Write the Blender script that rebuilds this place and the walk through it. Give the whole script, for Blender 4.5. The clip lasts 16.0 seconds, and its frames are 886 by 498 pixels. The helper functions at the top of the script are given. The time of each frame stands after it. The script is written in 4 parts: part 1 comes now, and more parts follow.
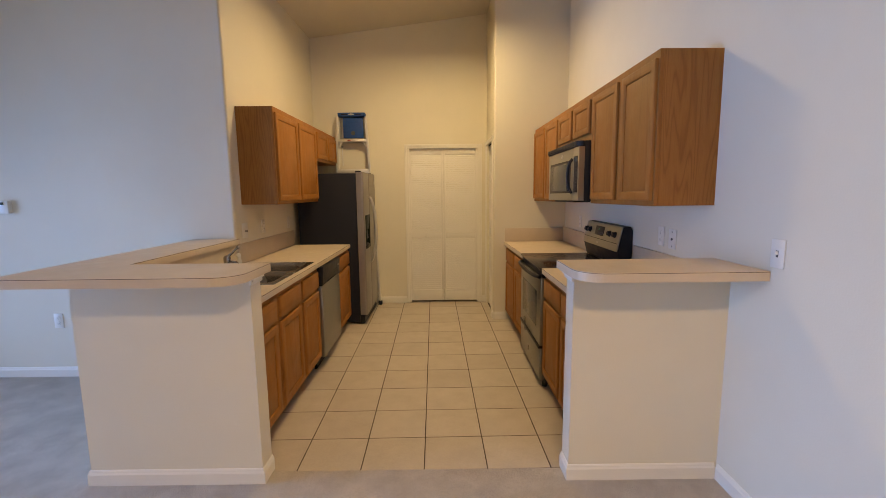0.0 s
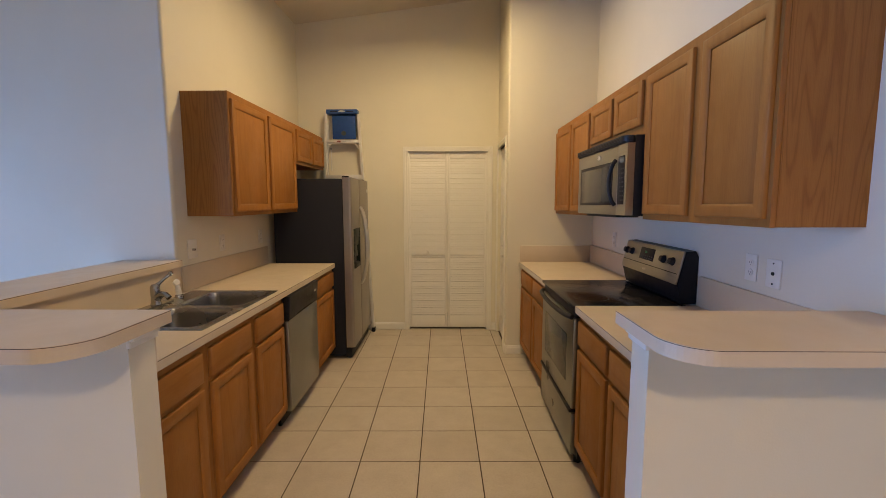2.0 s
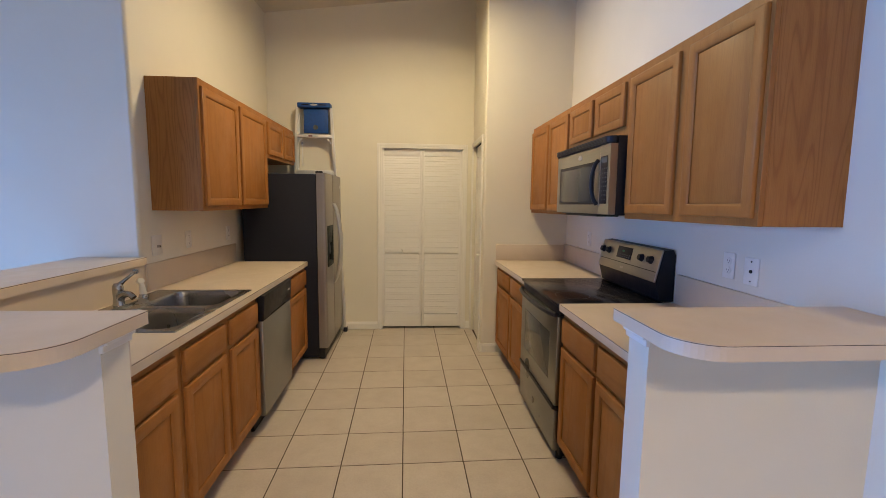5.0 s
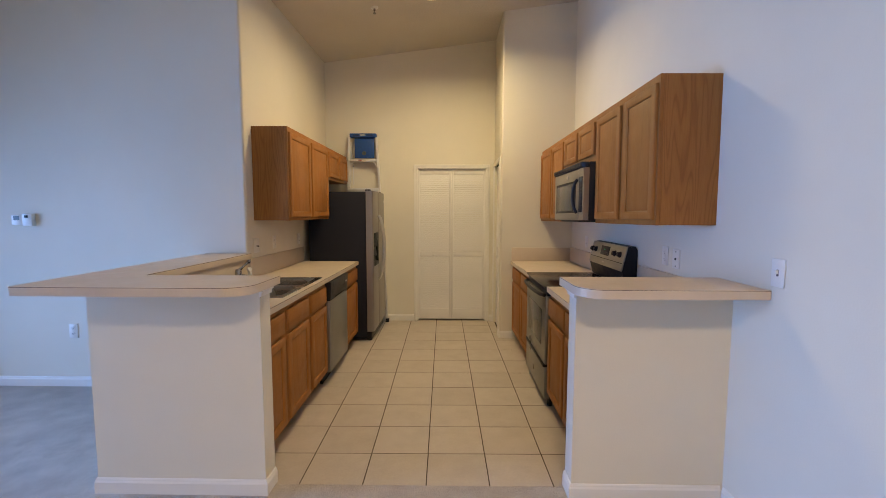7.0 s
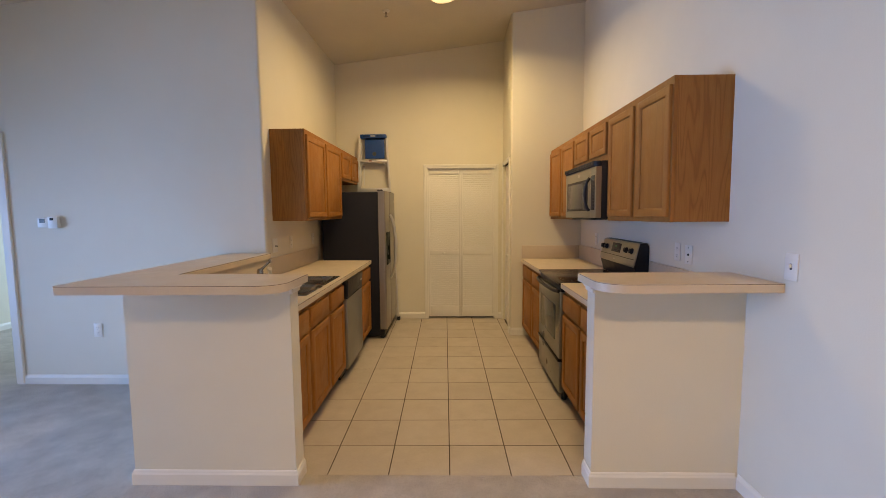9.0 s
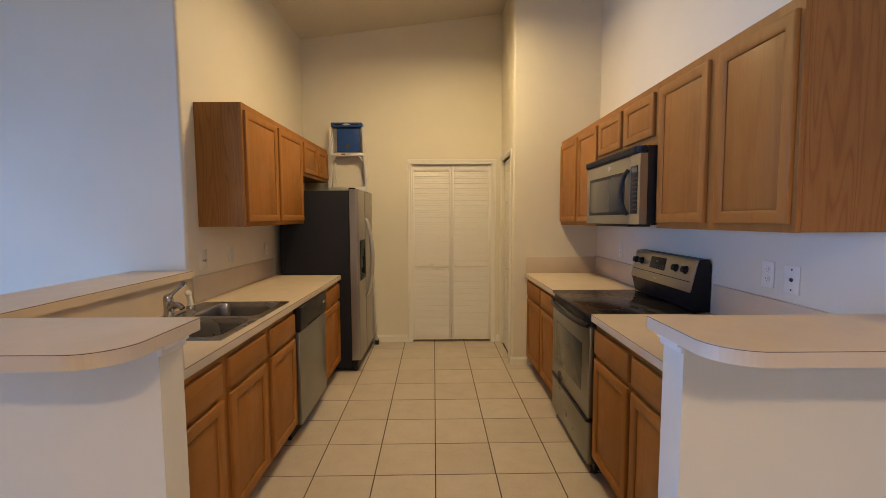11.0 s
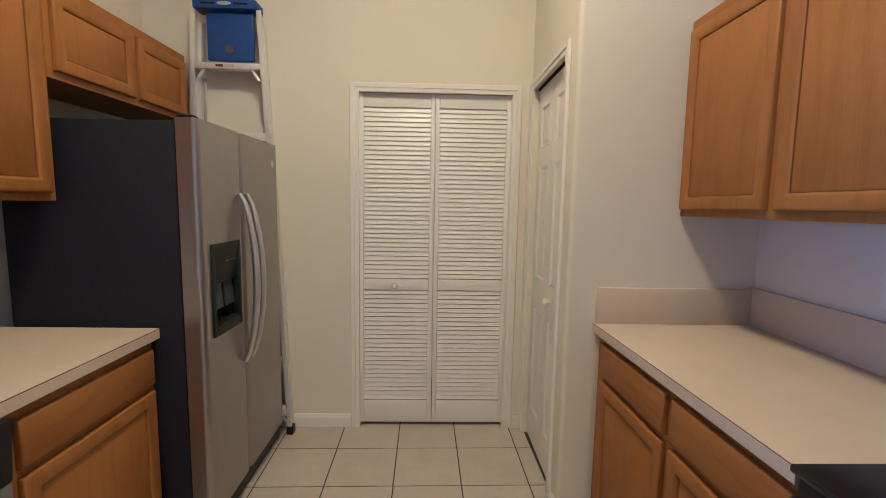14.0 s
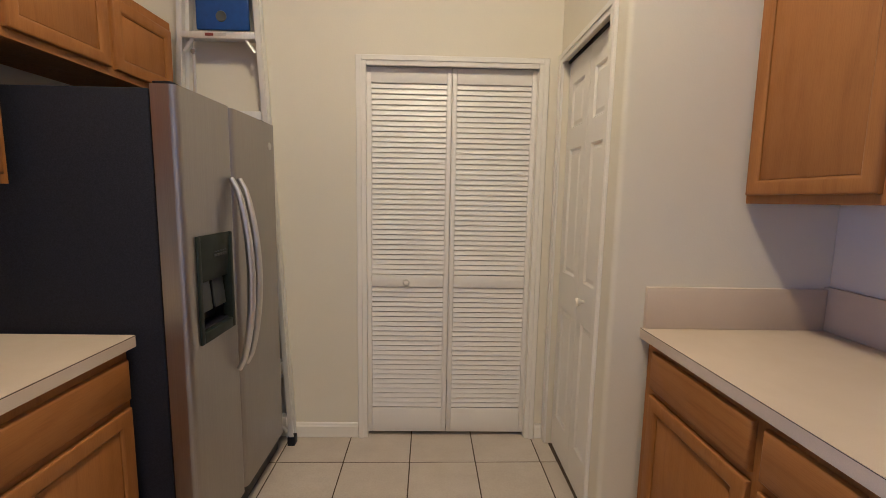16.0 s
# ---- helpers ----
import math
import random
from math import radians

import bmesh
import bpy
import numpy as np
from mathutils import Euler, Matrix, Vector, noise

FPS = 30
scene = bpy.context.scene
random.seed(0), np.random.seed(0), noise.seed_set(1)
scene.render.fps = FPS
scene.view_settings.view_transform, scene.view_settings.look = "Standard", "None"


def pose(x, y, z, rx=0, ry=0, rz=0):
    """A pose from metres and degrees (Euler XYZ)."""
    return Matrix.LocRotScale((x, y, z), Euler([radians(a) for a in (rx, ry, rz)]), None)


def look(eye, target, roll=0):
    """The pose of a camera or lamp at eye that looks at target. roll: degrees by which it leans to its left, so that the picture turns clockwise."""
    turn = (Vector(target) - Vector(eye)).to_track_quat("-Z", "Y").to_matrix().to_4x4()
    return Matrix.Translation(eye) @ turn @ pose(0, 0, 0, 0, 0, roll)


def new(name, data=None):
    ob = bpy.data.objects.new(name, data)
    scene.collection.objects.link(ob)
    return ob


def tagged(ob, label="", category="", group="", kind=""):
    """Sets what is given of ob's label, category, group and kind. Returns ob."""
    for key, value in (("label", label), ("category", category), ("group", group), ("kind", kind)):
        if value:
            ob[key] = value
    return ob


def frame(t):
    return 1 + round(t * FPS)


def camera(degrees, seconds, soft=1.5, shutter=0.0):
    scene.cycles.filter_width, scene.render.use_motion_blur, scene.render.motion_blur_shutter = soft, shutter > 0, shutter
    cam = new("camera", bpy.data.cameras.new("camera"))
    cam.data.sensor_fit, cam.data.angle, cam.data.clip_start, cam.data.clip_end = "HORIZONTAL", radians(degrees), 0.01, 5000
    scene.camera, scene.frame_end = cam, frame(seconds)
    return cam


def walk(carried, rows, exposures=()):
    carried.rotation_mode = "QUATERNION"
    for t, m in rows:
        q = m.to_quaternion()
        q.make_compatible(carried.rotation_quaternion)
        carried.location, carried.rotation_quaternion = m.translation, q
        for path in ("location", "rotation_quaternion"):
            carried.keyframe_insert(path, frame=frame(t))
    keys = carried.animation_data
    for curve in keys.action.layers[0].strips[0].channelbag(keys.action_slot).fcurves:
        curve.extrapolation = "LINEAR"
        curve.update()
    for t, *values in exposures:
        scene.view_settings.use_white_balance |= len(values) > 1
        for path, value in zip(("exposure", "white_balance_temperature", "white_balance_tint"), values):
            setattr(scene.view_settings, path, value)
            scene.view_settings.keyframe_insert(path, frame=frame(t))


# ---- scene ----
cam = camera(92.0, 16.0, soft=0.85)
PATH = [
    (0, (0.131, 0.064, 1.465), (0.137, 2.047, 1.199), -0.6),
    (0.5, (0.093, 0.243, 1.459), (0.082, 2.226, 1.195), -0.6),
    (1, (0.044, 0.439, 1.479), (0.035, 2.424, 1.232), -0.4),
    (1.5, (0.093, 0.645, 1.47), (0.101, 2.631, 1.237), -0.1),
    (2, (0.173, 0.844, 1.468), (0.146, 2.832, 1.246), -0.1),
    (2.5, (0.115, 1.002, 1.453), (0.087, 2.989, 1.226), 0.2),
    (3, (0.002, 1.173, 1.458), (0.053, 3.16, 1.233), 0.6),
    (3.5, (-0.015, 1.218, 1.447), (0.167, 3.196, 1.212), 1.1),
    (4, (0.025, 1.185, 1.446), (0.234, 3.159, 1.199), 1.1),
    (4.2, (0.054, 1.147, 1.457), (0.259, 3.121, 1.205), 1.1),
    (6.3, (0.067, 0.261, 1.441), (0.06, 2.255, 1.279), 0.0),
    (6.5, (0.104, 0.166, 1.433), (0.083, 2.159, 1.272), 0.0),
    (7, (0.152, 0.011, 1.445), (0.116, 2.004, 1.275), 0.1),
    (7.5, (0.091, -0.034, 1.455), (0.045, 1.958, 1.279), 0.1),
    (8, (0.031, -0.089, 1.455), (-0.011, 1.903, 1.275), -0.1),
    (8.2, (0.008, -0.103, 1.462), (-0.026, 1.888, 1.275), -0.3),
    (10.3, (0.128, 0.384, 1.414), (0.062, 2.378, 1.266), -0.7),
    (10.5, (0.087, 0.521, 1.43), (0.037, 2.513, 1.262), -0.4),
    (11, (0.046, 0.836, 1.441), (0.054, 2.83, 1.286), -0.2),
    (11.5, (0.14, 1.248, 1.438), (0.129, 3.242, 1.28), -0.3),
    (12, (0.166, 1.659, 1.397), (0.152, 3.653, 1.234), -0.1),
    (12.5, (0.135, 2.055, 1.404), (0.126, 4.05, 1.254), -0.0),
    (13, (0.15, 2.443, 1.368), (0.15, 4.434, 1.183), 0.2),
    (13.5, (0.151, 2.768, 1.383), (0.145, 4.758, 1.185), 0.4),
    (14, (0.149, 3.106, 1.394), (0.202, 5.093, 1.177), 1.0),
    (14.5, (0.152, 3.371, 1.38), (0.231, 5.355, 1.137), 1.2),
    (15, (0.192, 3.571, 1.387), (0.272, 5.553, 1.131), 1.2),
    (15.5, (0.167, 3.534, 1.388), (0.248, 5.516, 1.13), 1.2),
    (16, (0.079, 3.359, 1.365), (0.121, 5.343, 1.115), 1.0),
]
EXPOSURES = [
    (0.0, -0.2, 8550, 15), (1.0, -0.28, 8450, 15), (2.0, -0.27, 7600, 14), (2.5, -0.06, 7300, 13), (3.0, -0.06, 7000, 14), (4.0, 0.0, 6450, 13),
    (6.5, -0.15, 6650, 12), (8.0, -0.16, 7800, 13), (10.5, -0.27, 8400, 14), (11.0, -0.22, 7800, 14), (11.5, -0.04, 7300, 14), (12.2, 0.13, 6500, 14), (13.0, -0.02, 5900, 15), (13.5, -0.09, 5700, 16),
    (14.0, -0.12, 5500, 16.5), (16.0, -0.14, 5600, 19),
]
walk(cam, [(t, look(eye, target, roll)) for t, eye, target, roll in PATH], EXPOSURES)

# ---- world and large lights ----
world = bpy.data.worlds.new("sky")
scene.world = world
world.use_nodes = True
sky = world.node_tree.nodes.new("ShaderNodeTexSky")
sky.sky_type, sky.sun_disc = "NISHITA", False
sky.sun_elevation, sky.sun_rotation = radians(40), radians(90)
world.node_tree.links.new(sky.outputs[0], world.node_tree.nodes["Background"].inputs[0])
world.node_tree.nodes["Background"].inputs[1].default_value = 0.10


def lamp(name, kind, m, energy, color, **sizes):
    data = bpy.data.lights.new(name, kind)
    data.energy, data.color = energy, color
    for key, value in sizes.items():
        if key == "size":
            data.size = value
        elif key == "size_y":
            data.shape, data.size_y = "RECTANGLE", value
        elif key == "angle":
            data.angle = value
        elif key == "disk":
            data.shape, data.size = "DISK", value
        elif key == "spread":
            data.spread = value
    ob = new(name, data)
    ob.matrix_world = m
    return ob


SUN_DIR = Vector((math.cos(radians(40)), 0.0, math.sin(radians(40))))
lamp("sun", "SUN", look(SUN_DIR * 20, (0, 0, 0)), 3.0, (1.0, 0.95, 0.88), angle=radians(0.5))
# daylight through the wide glass door of the living room
lamp("window_daylight", "AREA", look((-5.52, 1.5, 1.12), (0, 1.5, 0.6)), 128, (0.185, 0.415, 1.0), size=2.1, size_y=2.0, spread=radians(100))
# daylight through the bedroom window
lamp("bedroom_daylight", "AREA", look((-4.2, 7.12, 1.45), (-4.2, 0, 1.3)), 130, (0.35, 0.6, 1.0), size=1.5, size_y=1.2)
# weak fill from behind, added to lift the right wall; its window is unseen
lamp("rear_fill", "AREA", look((-0.6, -4.42, 1.45), (-0.6, 0, 1.3)), 9, (0.62, 0.74, 1.0), size=1.9, size_y=1.3)

# ---- plan, in metres ----
LX, RX, BY, LY = -1.475, 1.515, 5.64, 3.40
PX, PY = 0.718, 4.855
BAR = 1.117
COUNTER = 0.90


def ceil_z(x):
    return 3.35 + 0.122 * (x - LX)


# the kitchen's ceiling lamp
LAMP_X, LAMP_Y = -0.02, 4.11
lamp("kitchen_lamp_light", "AREA", pose(LAMP_X, LAMP_Y, ceil_z(LAMP_X) - 0.125), 45, (1.0, 0.805, 0.465), disk=0.31, spread=radians(164))
# the living room's ceiling lamp, behind
ROOM_X, ROOM_Y = 0.45, -1.2
lamp("room_lamp_light", "AREA", pose(ROOM_X, ROOM_Y, ceil_z(ROOM_X) - 0.125), 80, (1.0, 0.75, 0.46), disk=0.42, spread=radians(150))


# ---- materials ----
def material(name):
    mat = bpy.data.materials.new(name)
    mat.use_nodes = True
    nt = mat.node_tree
    return mat, nt, nt.nodes["Principled BSDF"]


def add(nt, kind, **values):
    n = nt.nodes.new(kind)
    for key, value in values.items():
        if key == "operation":
            n.operation = value
        elif key == "blend_type":
            n.blend_type = value
        elif key == "data_type":
            n.data_type = value
        else:
            n.inputs[key.replace("_", " ")].default_value = value
    return n


def coords(nt, scale, spread=0.0):
    """Object coordinates, scaled; spread shifts them from object to object."""
    tc = nt.nodes.new("ShaderNodeTexCoord")
    mp = nt.nodes.new("ShaderNodeMapping")
    mp.inputs["Scale"].default_value = scale
    nt.links.new(tc.outputs["Object"], mp.inputs["Vector"])
    if spread:
        info = nt.nodes.new("ShaderNodeObjectInfo")
        mul = add(nt, "ShaderNodeMath", operation="MULTIPLY")
        mul.inputs[1].default_value = spread
        nt.links.new(info.outputs["Random"], mul.inputs[0])
        nt.links.new(mul.outputs[0], mp.inputs["Location"])
    return mp.outputs[0]


def noise_tex(nt, vec, scale, detail=3.0, rough=0.55):
    n = nt.nodes.new("ShaderNodeTexNoise")
    n.inputs["Scale"].default_value, n.inputs["Detail"].default_value, n.inputs["Roughness"].default_value = scale, detail, rough
    nt.links.new(vec, n.inputs["Vector"])
    return n.outputs["Fac"]


def ramp(nt, fac, stops):
    r = nt.nodes.new("ShaderNodeValToRGB")
    while len(r.color_ramp.elements) < len(stops):
        r.color_ramp.elements.new(0.5)
    for e, (pos, col) in zip(r.color_ramp.elements, stops):
        e.position, e.color = pos, (*col, 1)
    nt.links.new(fac, r.inputs[0])
    return r.outputs[0]


def mix(nt, fac, a, b, blend="MIX"):
    m = nt.nodes.new("ShaderNodeMix")
    m.data_type, m.blend_type = "RGBA", blend
    if isinstance(fac, float):
        m.inputs[0].default_value = fac
    else:
        nt.links.new(fac, m.inputs[0])
    for k, v in ((6, a), (7, b)):
        if isinstance(v, tuple):
            m.inputs[k].default_value = (*v, 1)
        else:
            nt.links.new(v, m.inputs[k])
    return m.outputs[2]


def bump(nt, bsdf, height, strength, distance):
    b = nt.nodes.new("ShaderNodeBump")
    b.inputs["Strength"].default_value, b.inputs["Distance"].default_value = strength, distance
    nt.links.new(height, b.inputs["Height"])
    nt.links.new(b.outputs[0], bsdf.inputs["Normal"])


def painted(name, col, rough, grain=90, relief=0.002, vary=0.05, strength=0.25):
    mat, nt, bs = material(name)
    v = coords(nt, (1, 1, 1))
    low = tuple(c * (1 - vary) for c in col)
    c = ramp(nt, noise_tex(nt, v, 1.7, 4), [(0.35, low), (0.65, col)])
    nt.links.new(c, bs.inputs["Base Color"])
    r = ramp(nt, noise_tex(nt, v, 6, 3), [(0.3, (rough - 0.06,) * 3), (0.7, (rough + 0.06,) * 3)])
    nt.links.new(r, bs.inputs["Roughness"])
    bump(nt, bs, noise_tex(nt, v, grain, 3, 0.6), strength, relief)
    return mat


def plain(name, col, rough, metal=0.0, vary=0.12, scale=25.0, relief=0.0):
    mat, nt, bs = material(name)
    v = coords(nt, (1, 1, 1))
    f = noise_tex(nt, v, scale, 4)
    low = tuple(c * (1 - vary) for c in col)
    nt.links.new(ramp(nt, f, [(0.3, low), (0.7, col)]), bs.inputs["Base Color"])
    nt.links.new(ramp(nt, noise_tex(nt, v, scale * 0.3, 3), [(0.3, (max(rough - 0.05, 0.02),) * 3), (0.7, (rough + 0.05,) * 3)]), bs.inputs["Roughness"])
    bs.inputs["Metallic"].default_value = metal
    if relief:
        bump(nt, bs, f, 0.4, relief)
    return mat


def oak(name, along, figure=7.0, tone=1.0, scale=3.2, depth=1.0, tint=(1.0, 1.0, 1.0)):
    """Honey-stained oak; along: the axis of the grain, 1 for y and 2 for z."""
    mat, nt, bs = material(name)
    s = [1.0, 1.0, 1.0]
    s[along] = 0.09
    v = coords(nt, tuple(s), 9.0)
    broad = noise_tex(nt, v, scale, 2, 0.4)
    wave = add(nt, "ShaderNodeMath", operation="MULTIPLY")
    wave.inputs[1].default_value = figure * 12
    nt.links.new(broad, wave.inputs[0])
    sine = add(nt, "ShaderNodeMath", operation="SINE")
    nt.links.new(wave.outputs[0], sine.inputs[0])
    half = add(nt, "ShaderNodeMath", operation="MULTIPLY_ADD")
    half.inputs[1].default_value, half.inputs[2].default_value = 0.5, 0.5
    nt.links.new(sine.outputs[0], half.inputs[0])
    light, mid, dark = [tuple(c * tone * d for c, d in zip(k, tint)) for k in ((0.375, 0.156, 0.037), (0.375 - 0.04 * depth, 0.156 - 0.022 * depth, 0.037 - 0.007 * depth), (0.375 - 0.15 * depth, 0.156 - 0.076 * depth, 0.037 - 0.022 * depth))]
    figure_col = ramp(nt, half.outputs[0], [(0.0, dark), (0.22, mid), (1.0, light)])
    s2 = [1.0, 1.0, 1.0]
    s2[along] = 0.03
    v2 = coords(nt, tuple(s2), 5.0)
    pores = noise_tex(nt, v2, 420, 3, 0.7)
    grain = ramp(nt, pores, [(0.36, (0.74, 0.69, 0.64)), (0.56, (1, 1, 1))])
    col = mix(nt, 0.45, figure_col, grain, "MULTIPLY")
    v3 = coords(nt, (1, 1, 1), 7.0)
    patch = ramp(nt, noise_tex(nt, v3, 2.5, 4), [(0.3, (0.86, 0.85, 0.82)), (0.7, (1.06, 1.06, 1.08))])
    nt.links.new(mix(nt, 0.8, col, patch, "MULTIPLY"), bs.inputs["Base Color"])
    nt.links.new(ramp(nt, noise_tex(nt, v3, 11, 3), [(0.3, (0.45,) * 3), (0.7, (0.58,) * 3)]), bs.inputs["Roughness"])
    bump(nt, bs, pores, 0.12, 0.001)
    bs.inputs["Specular IOR Level"].default_value = 0.32
    return mat


def brushed(name, col, along, rough=0.32):
    mat, nt, bs = material(name)
    s = [1.0, 1.0, 1.0]
    s[along] = 0.01
    v = coords(nt, tuple(s))
    f = noise_tex(nt, v, 500, 2)
    nt.links.new(ramp(nt, f, [(0.3, tuple(c * 0.9 for c in col)), (0.7, col)]), bs.inputs["Base Color"])
    bs.inputs["Metallic"].default_value = 1.0
    v2 = coords(nt, (1, 1, 1))
    nt.links.new(ramp(nt, noise_tex(nt, v2, 3, 4), [(0.3, (rough - 0.04,) * 3), (0.7, (rough + 0.06,) * 3)]), bs.inputs["Roughness"])
    bump(nt, bs, f, 0.08, 0.0005)
    return mat


WALL = painted("wall_paint", (0.74, 0.695, 0.585), 0.72, 130, 0.0015, 0.04, 0.3)
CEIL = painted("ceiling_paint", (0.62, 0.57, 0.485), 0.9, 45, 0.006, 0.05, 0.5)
TRIM = painted("trim_paint", (0.80, 0.775, 0.72), 0.42, 30, 0.0006, 0.04, 0.2)
DOOR = painted("door_paint", (0.80, 0.775, 0.73), 0.38, 60, 0.0006, 0.04, 0.2)
OAK = oak("oak_upright", 2, 3.0, 0.98, 7.0, 0.24, (1.0, 0.985, 1.0))
OAK_H = oak("oak_level", 1, 3.0, 0.95, 7.0, 0.26, (1.0, 0.985, 1.0))
OAK_END = oak("oak_veneer_figured", 2, 11.0, 1.0, 7.0, 0.5, (0.96, 1.0, 1.08))


def laminate_mat():
    mat, nt, bs = material("laminate")
    v = coords(nt, (1, 1, 1))
    fine = ramp(nt, noise_tex(nt, v, 420, 3, 0.7), [(0.35, (0.60, 0.497, 0.39)), (0.6, (0.64, 0.535, 0.422)), (0.75, (0.67, 0.565, 0.453))])
    broad = ramp(nt, noise_tex(nt, v, 4, 5), [(0.3, (0.94, 0.94, 0.93)), (0.7, (1.03, 1.03, 1.03))])
    nt.links.new(mix(nt, 1.0, fine, broad, "MULTIPLY"), bs.inputs["Base Color"])
    nt.links.new(ramp(nt, noise_tex(nt, v, 14, 3), [(0.3, (0.33,) * 3), (0.7, (0.47,) * 3)]), bs.inputs["Roughness"])
    bump(nt, bs, noise_tex(nt, v, 400, 2), 0.1, 0.0005)
    return mat


LAMINATE = laminate_mat()
SEAM = plain("laminate_seam", (0.08, 0.045, 0.03), 0.6)


def tile_mat():
    mat, nt, bs = material("floor_tile")
    v = coords(nt, (1, 1, 1), 30.0)
    info = nt.nodes.new("ShaderNodeObjectInfo")
    cloud = ramp(nt, noise_tex(nt, v, 7, 5, 0.6), [(0.3, (0.49, 0.43, 0.37)), (0.55, (0.53, 0.468, 0.405)), (0.75, (0.56, 0.50, 0.437))])
    speck = ramp(nt, noise_tex(nt, v, 120, 3, 0.7), [(0.35, (0.9, 0.89, 0.87)), (0.6, (1.02, 1.02, 1.02))])
    each = ramp(nt, info.outputs["Random"], [(0.0, (0.93, 0.92, 0.91)), (1.0, (1.03, 1.03, 1.03))])
    c = mix(nt, 0.7, cloud, speck, "MULTIPLY")
    nt.links.new(mix(nt, 1.0, c, each, "MULTIPLY"), bs.inputs["Base Color"])
    nt.links.new(ramp(nt, noise_tex(nt, v, 9, 4), [(0.3, (0.34,) * 3), (0.7, (0.5,) * 3)]), bs.inputs["Roughness"])
    bump(nt, bs, noise_tex(nt, v, 25, 4), 0.15, 0.002)
    return mat


TILE = tile_mat()
GROUT = plain("grout", (0.10, 0.068, 0.047), 0.9, 0, 0.35, 40, 0.001)


def carpet_mat():
    mat, nt, bs = material("carpet")
    v = coords(nt, (1, 1, 1))
    tuft = noise_tex(nt, v, 210, 4, 0.75)
    fine = ramp(nt, tuft, [(0.32, (0.44, 0.385, 0.33)), (0.52, (0.62, 0.56, 0.50)), (0.7, (0.73, 0.67, 0.60))])
    lay = ramp(nt, noise_tex(nt, v, 5, 5, 0.6), [(0.35, (0.84, 0.83, 0.82)), (0.65, (1.06, 1.06, 1.06))])
    nt.links.new(mix(nt, 1.0, fine, lay, "MULTIPLY"), bs.inputs["Base Color"])
    bs.inputs["Roughness"].default_value = 0.95
    bs.inputs["Specular IOR Level"].default_value = 0.15
    bump(nt, bs, tuft, 0.9, 0.012)
    return mat


CARPET = carpet_mat()
STEEL = brushed("stainless_steel", (0.45, 0.455, 0.445), 1, 0.34)
STEEL_DARK = brushed("stainless_steel_dark", (0.27, 0.275, 0.265), 1, 0.30)
STEEL_DULL = brushed("stainless_steel_dull", (0.33, 0.34, 0.34), 2, 0.36)
STEEL_UP = brushed("stainless_steel_upright", (0.40, 0.38, 0.36), 2, 0.36)
SINK_STEEL = brushed("sink_steel", (0.36, 0.36, 0.365), 1, 0.25)
CHROME = plain("chrome", (0.42, 0.42, 0.42), 0.14, 1.0, 0.05)
ALUMINIUM = brushed("aluminium", (0.72, 0.71, 0.69), 2, 0.38)
ALU_DULL = brushed("dull_aluminium", (0.80, 0.79, 0.77), 2, 0.5)
ALU_DULL.node_tree.nodes["Principled BSDF"].inputs["Metallic"].default_value = 0.65
BLACK = plain("black_plastic", (0.012, 0.012, 0.018), 0.42, 0, 0.3, 60)
BLACK.node_tree.nodes["Principled BSDF"].inputs["Specular IOR Level"].default_value = 0.3
BLACK_SIDE = plain("black_pebbled_steel", (0.028, 0.030, 0.042), 0.6, 0, 0.4, 260, 0.002)
BLACK_SIDE.node_tree.nodes["Principled BSDF"].inputs["Specular IOR Level"].default_value = 0.12
GLASS_TOP = plain("black_ceramic_glass", (0.016, 0.016, 0.021), 0.15, 0, 0.3, 60)
GLASS_TOP.node_tree.nodes["Principled BSDF"].inputs["Specular IOR Level"].default_value = 0.3
PADDLE = plain("grey_paddle", (0.045, 0.05, 0.05), 0.35)
GLASS_TOP.node_tree.nodes["Principled BSDF"].inputs["Specular IOR Level"].default_value = 0.32
DARK_GLASS = plain("dark_oven_glass", (0.055, 0.060, 0.056), 0.14, 0, 0.1, 5)
OVEN_PANE = plain("screened_oven_glass", (0.05, 0.052, 0.048), 0.16, 0, 0.1, 5)
GREY_PLASTIC = plain("dark_grey_plastic", (0.016, 0.023, 0.019), 0.45, 0, 0.2, 60)
GREY_PLASTIC.node_tree.nodes["Principled BSDF"].inputs["Specular IOR Level"].default_value = 0.25
PRINT_HOLE_GREY = plain("key_print_and_hole_grey", (0.075, 0.078, 0.08), 0.5)
WHITE = plain("white_plastic", (0.78, 0.76, 0.71), 0.35, 0, 0.05)
SCREEN_GREY = plain("display_grey", (0.10, 0.12, 0.12), 0.25)
BLUE = plain("blue_plastic", (0.007, 0.068, 0.29), 0.42, 0, 0.2, 30, 0.0006)
BADGE = plain("pale_badge", (0.62, 0.62, 0.62), 0.3, 0.6)
RED = plain("red_label", (0.16, 0.02, 0.015), 0.5)
GAP = plain("dark_gap", (0.012, 0.01, 0.009), 0.9)


def glow(name, col, strength):
    mat, nt, bs = material(name)
    bs.inputs["Base Color"].default_value = (*col, 1)
    bs.inputs["Emission Color"].default_value = (*col, 1)
    bs.inputs["Emission Strength"].default_value = strength
    return mat


LAMP_GLASS = glow("lit_lamp_glass", (1.0, 0.80, 0.45), 1.3)
GREEN_DIGITS = glow("green_digits", (0.05, 0.45, 0.2), 0.25)


def pane_mat():
    mat, nt, bs = material("window_glass")
    bs.inputs["Transmission Weight"].default_value = 1.0
    bs.inputs["Roughness"].default_value = 0.0
    bs.inputs["IOR"].default_value = 1.45
    return mat


PANE = pane_mat()


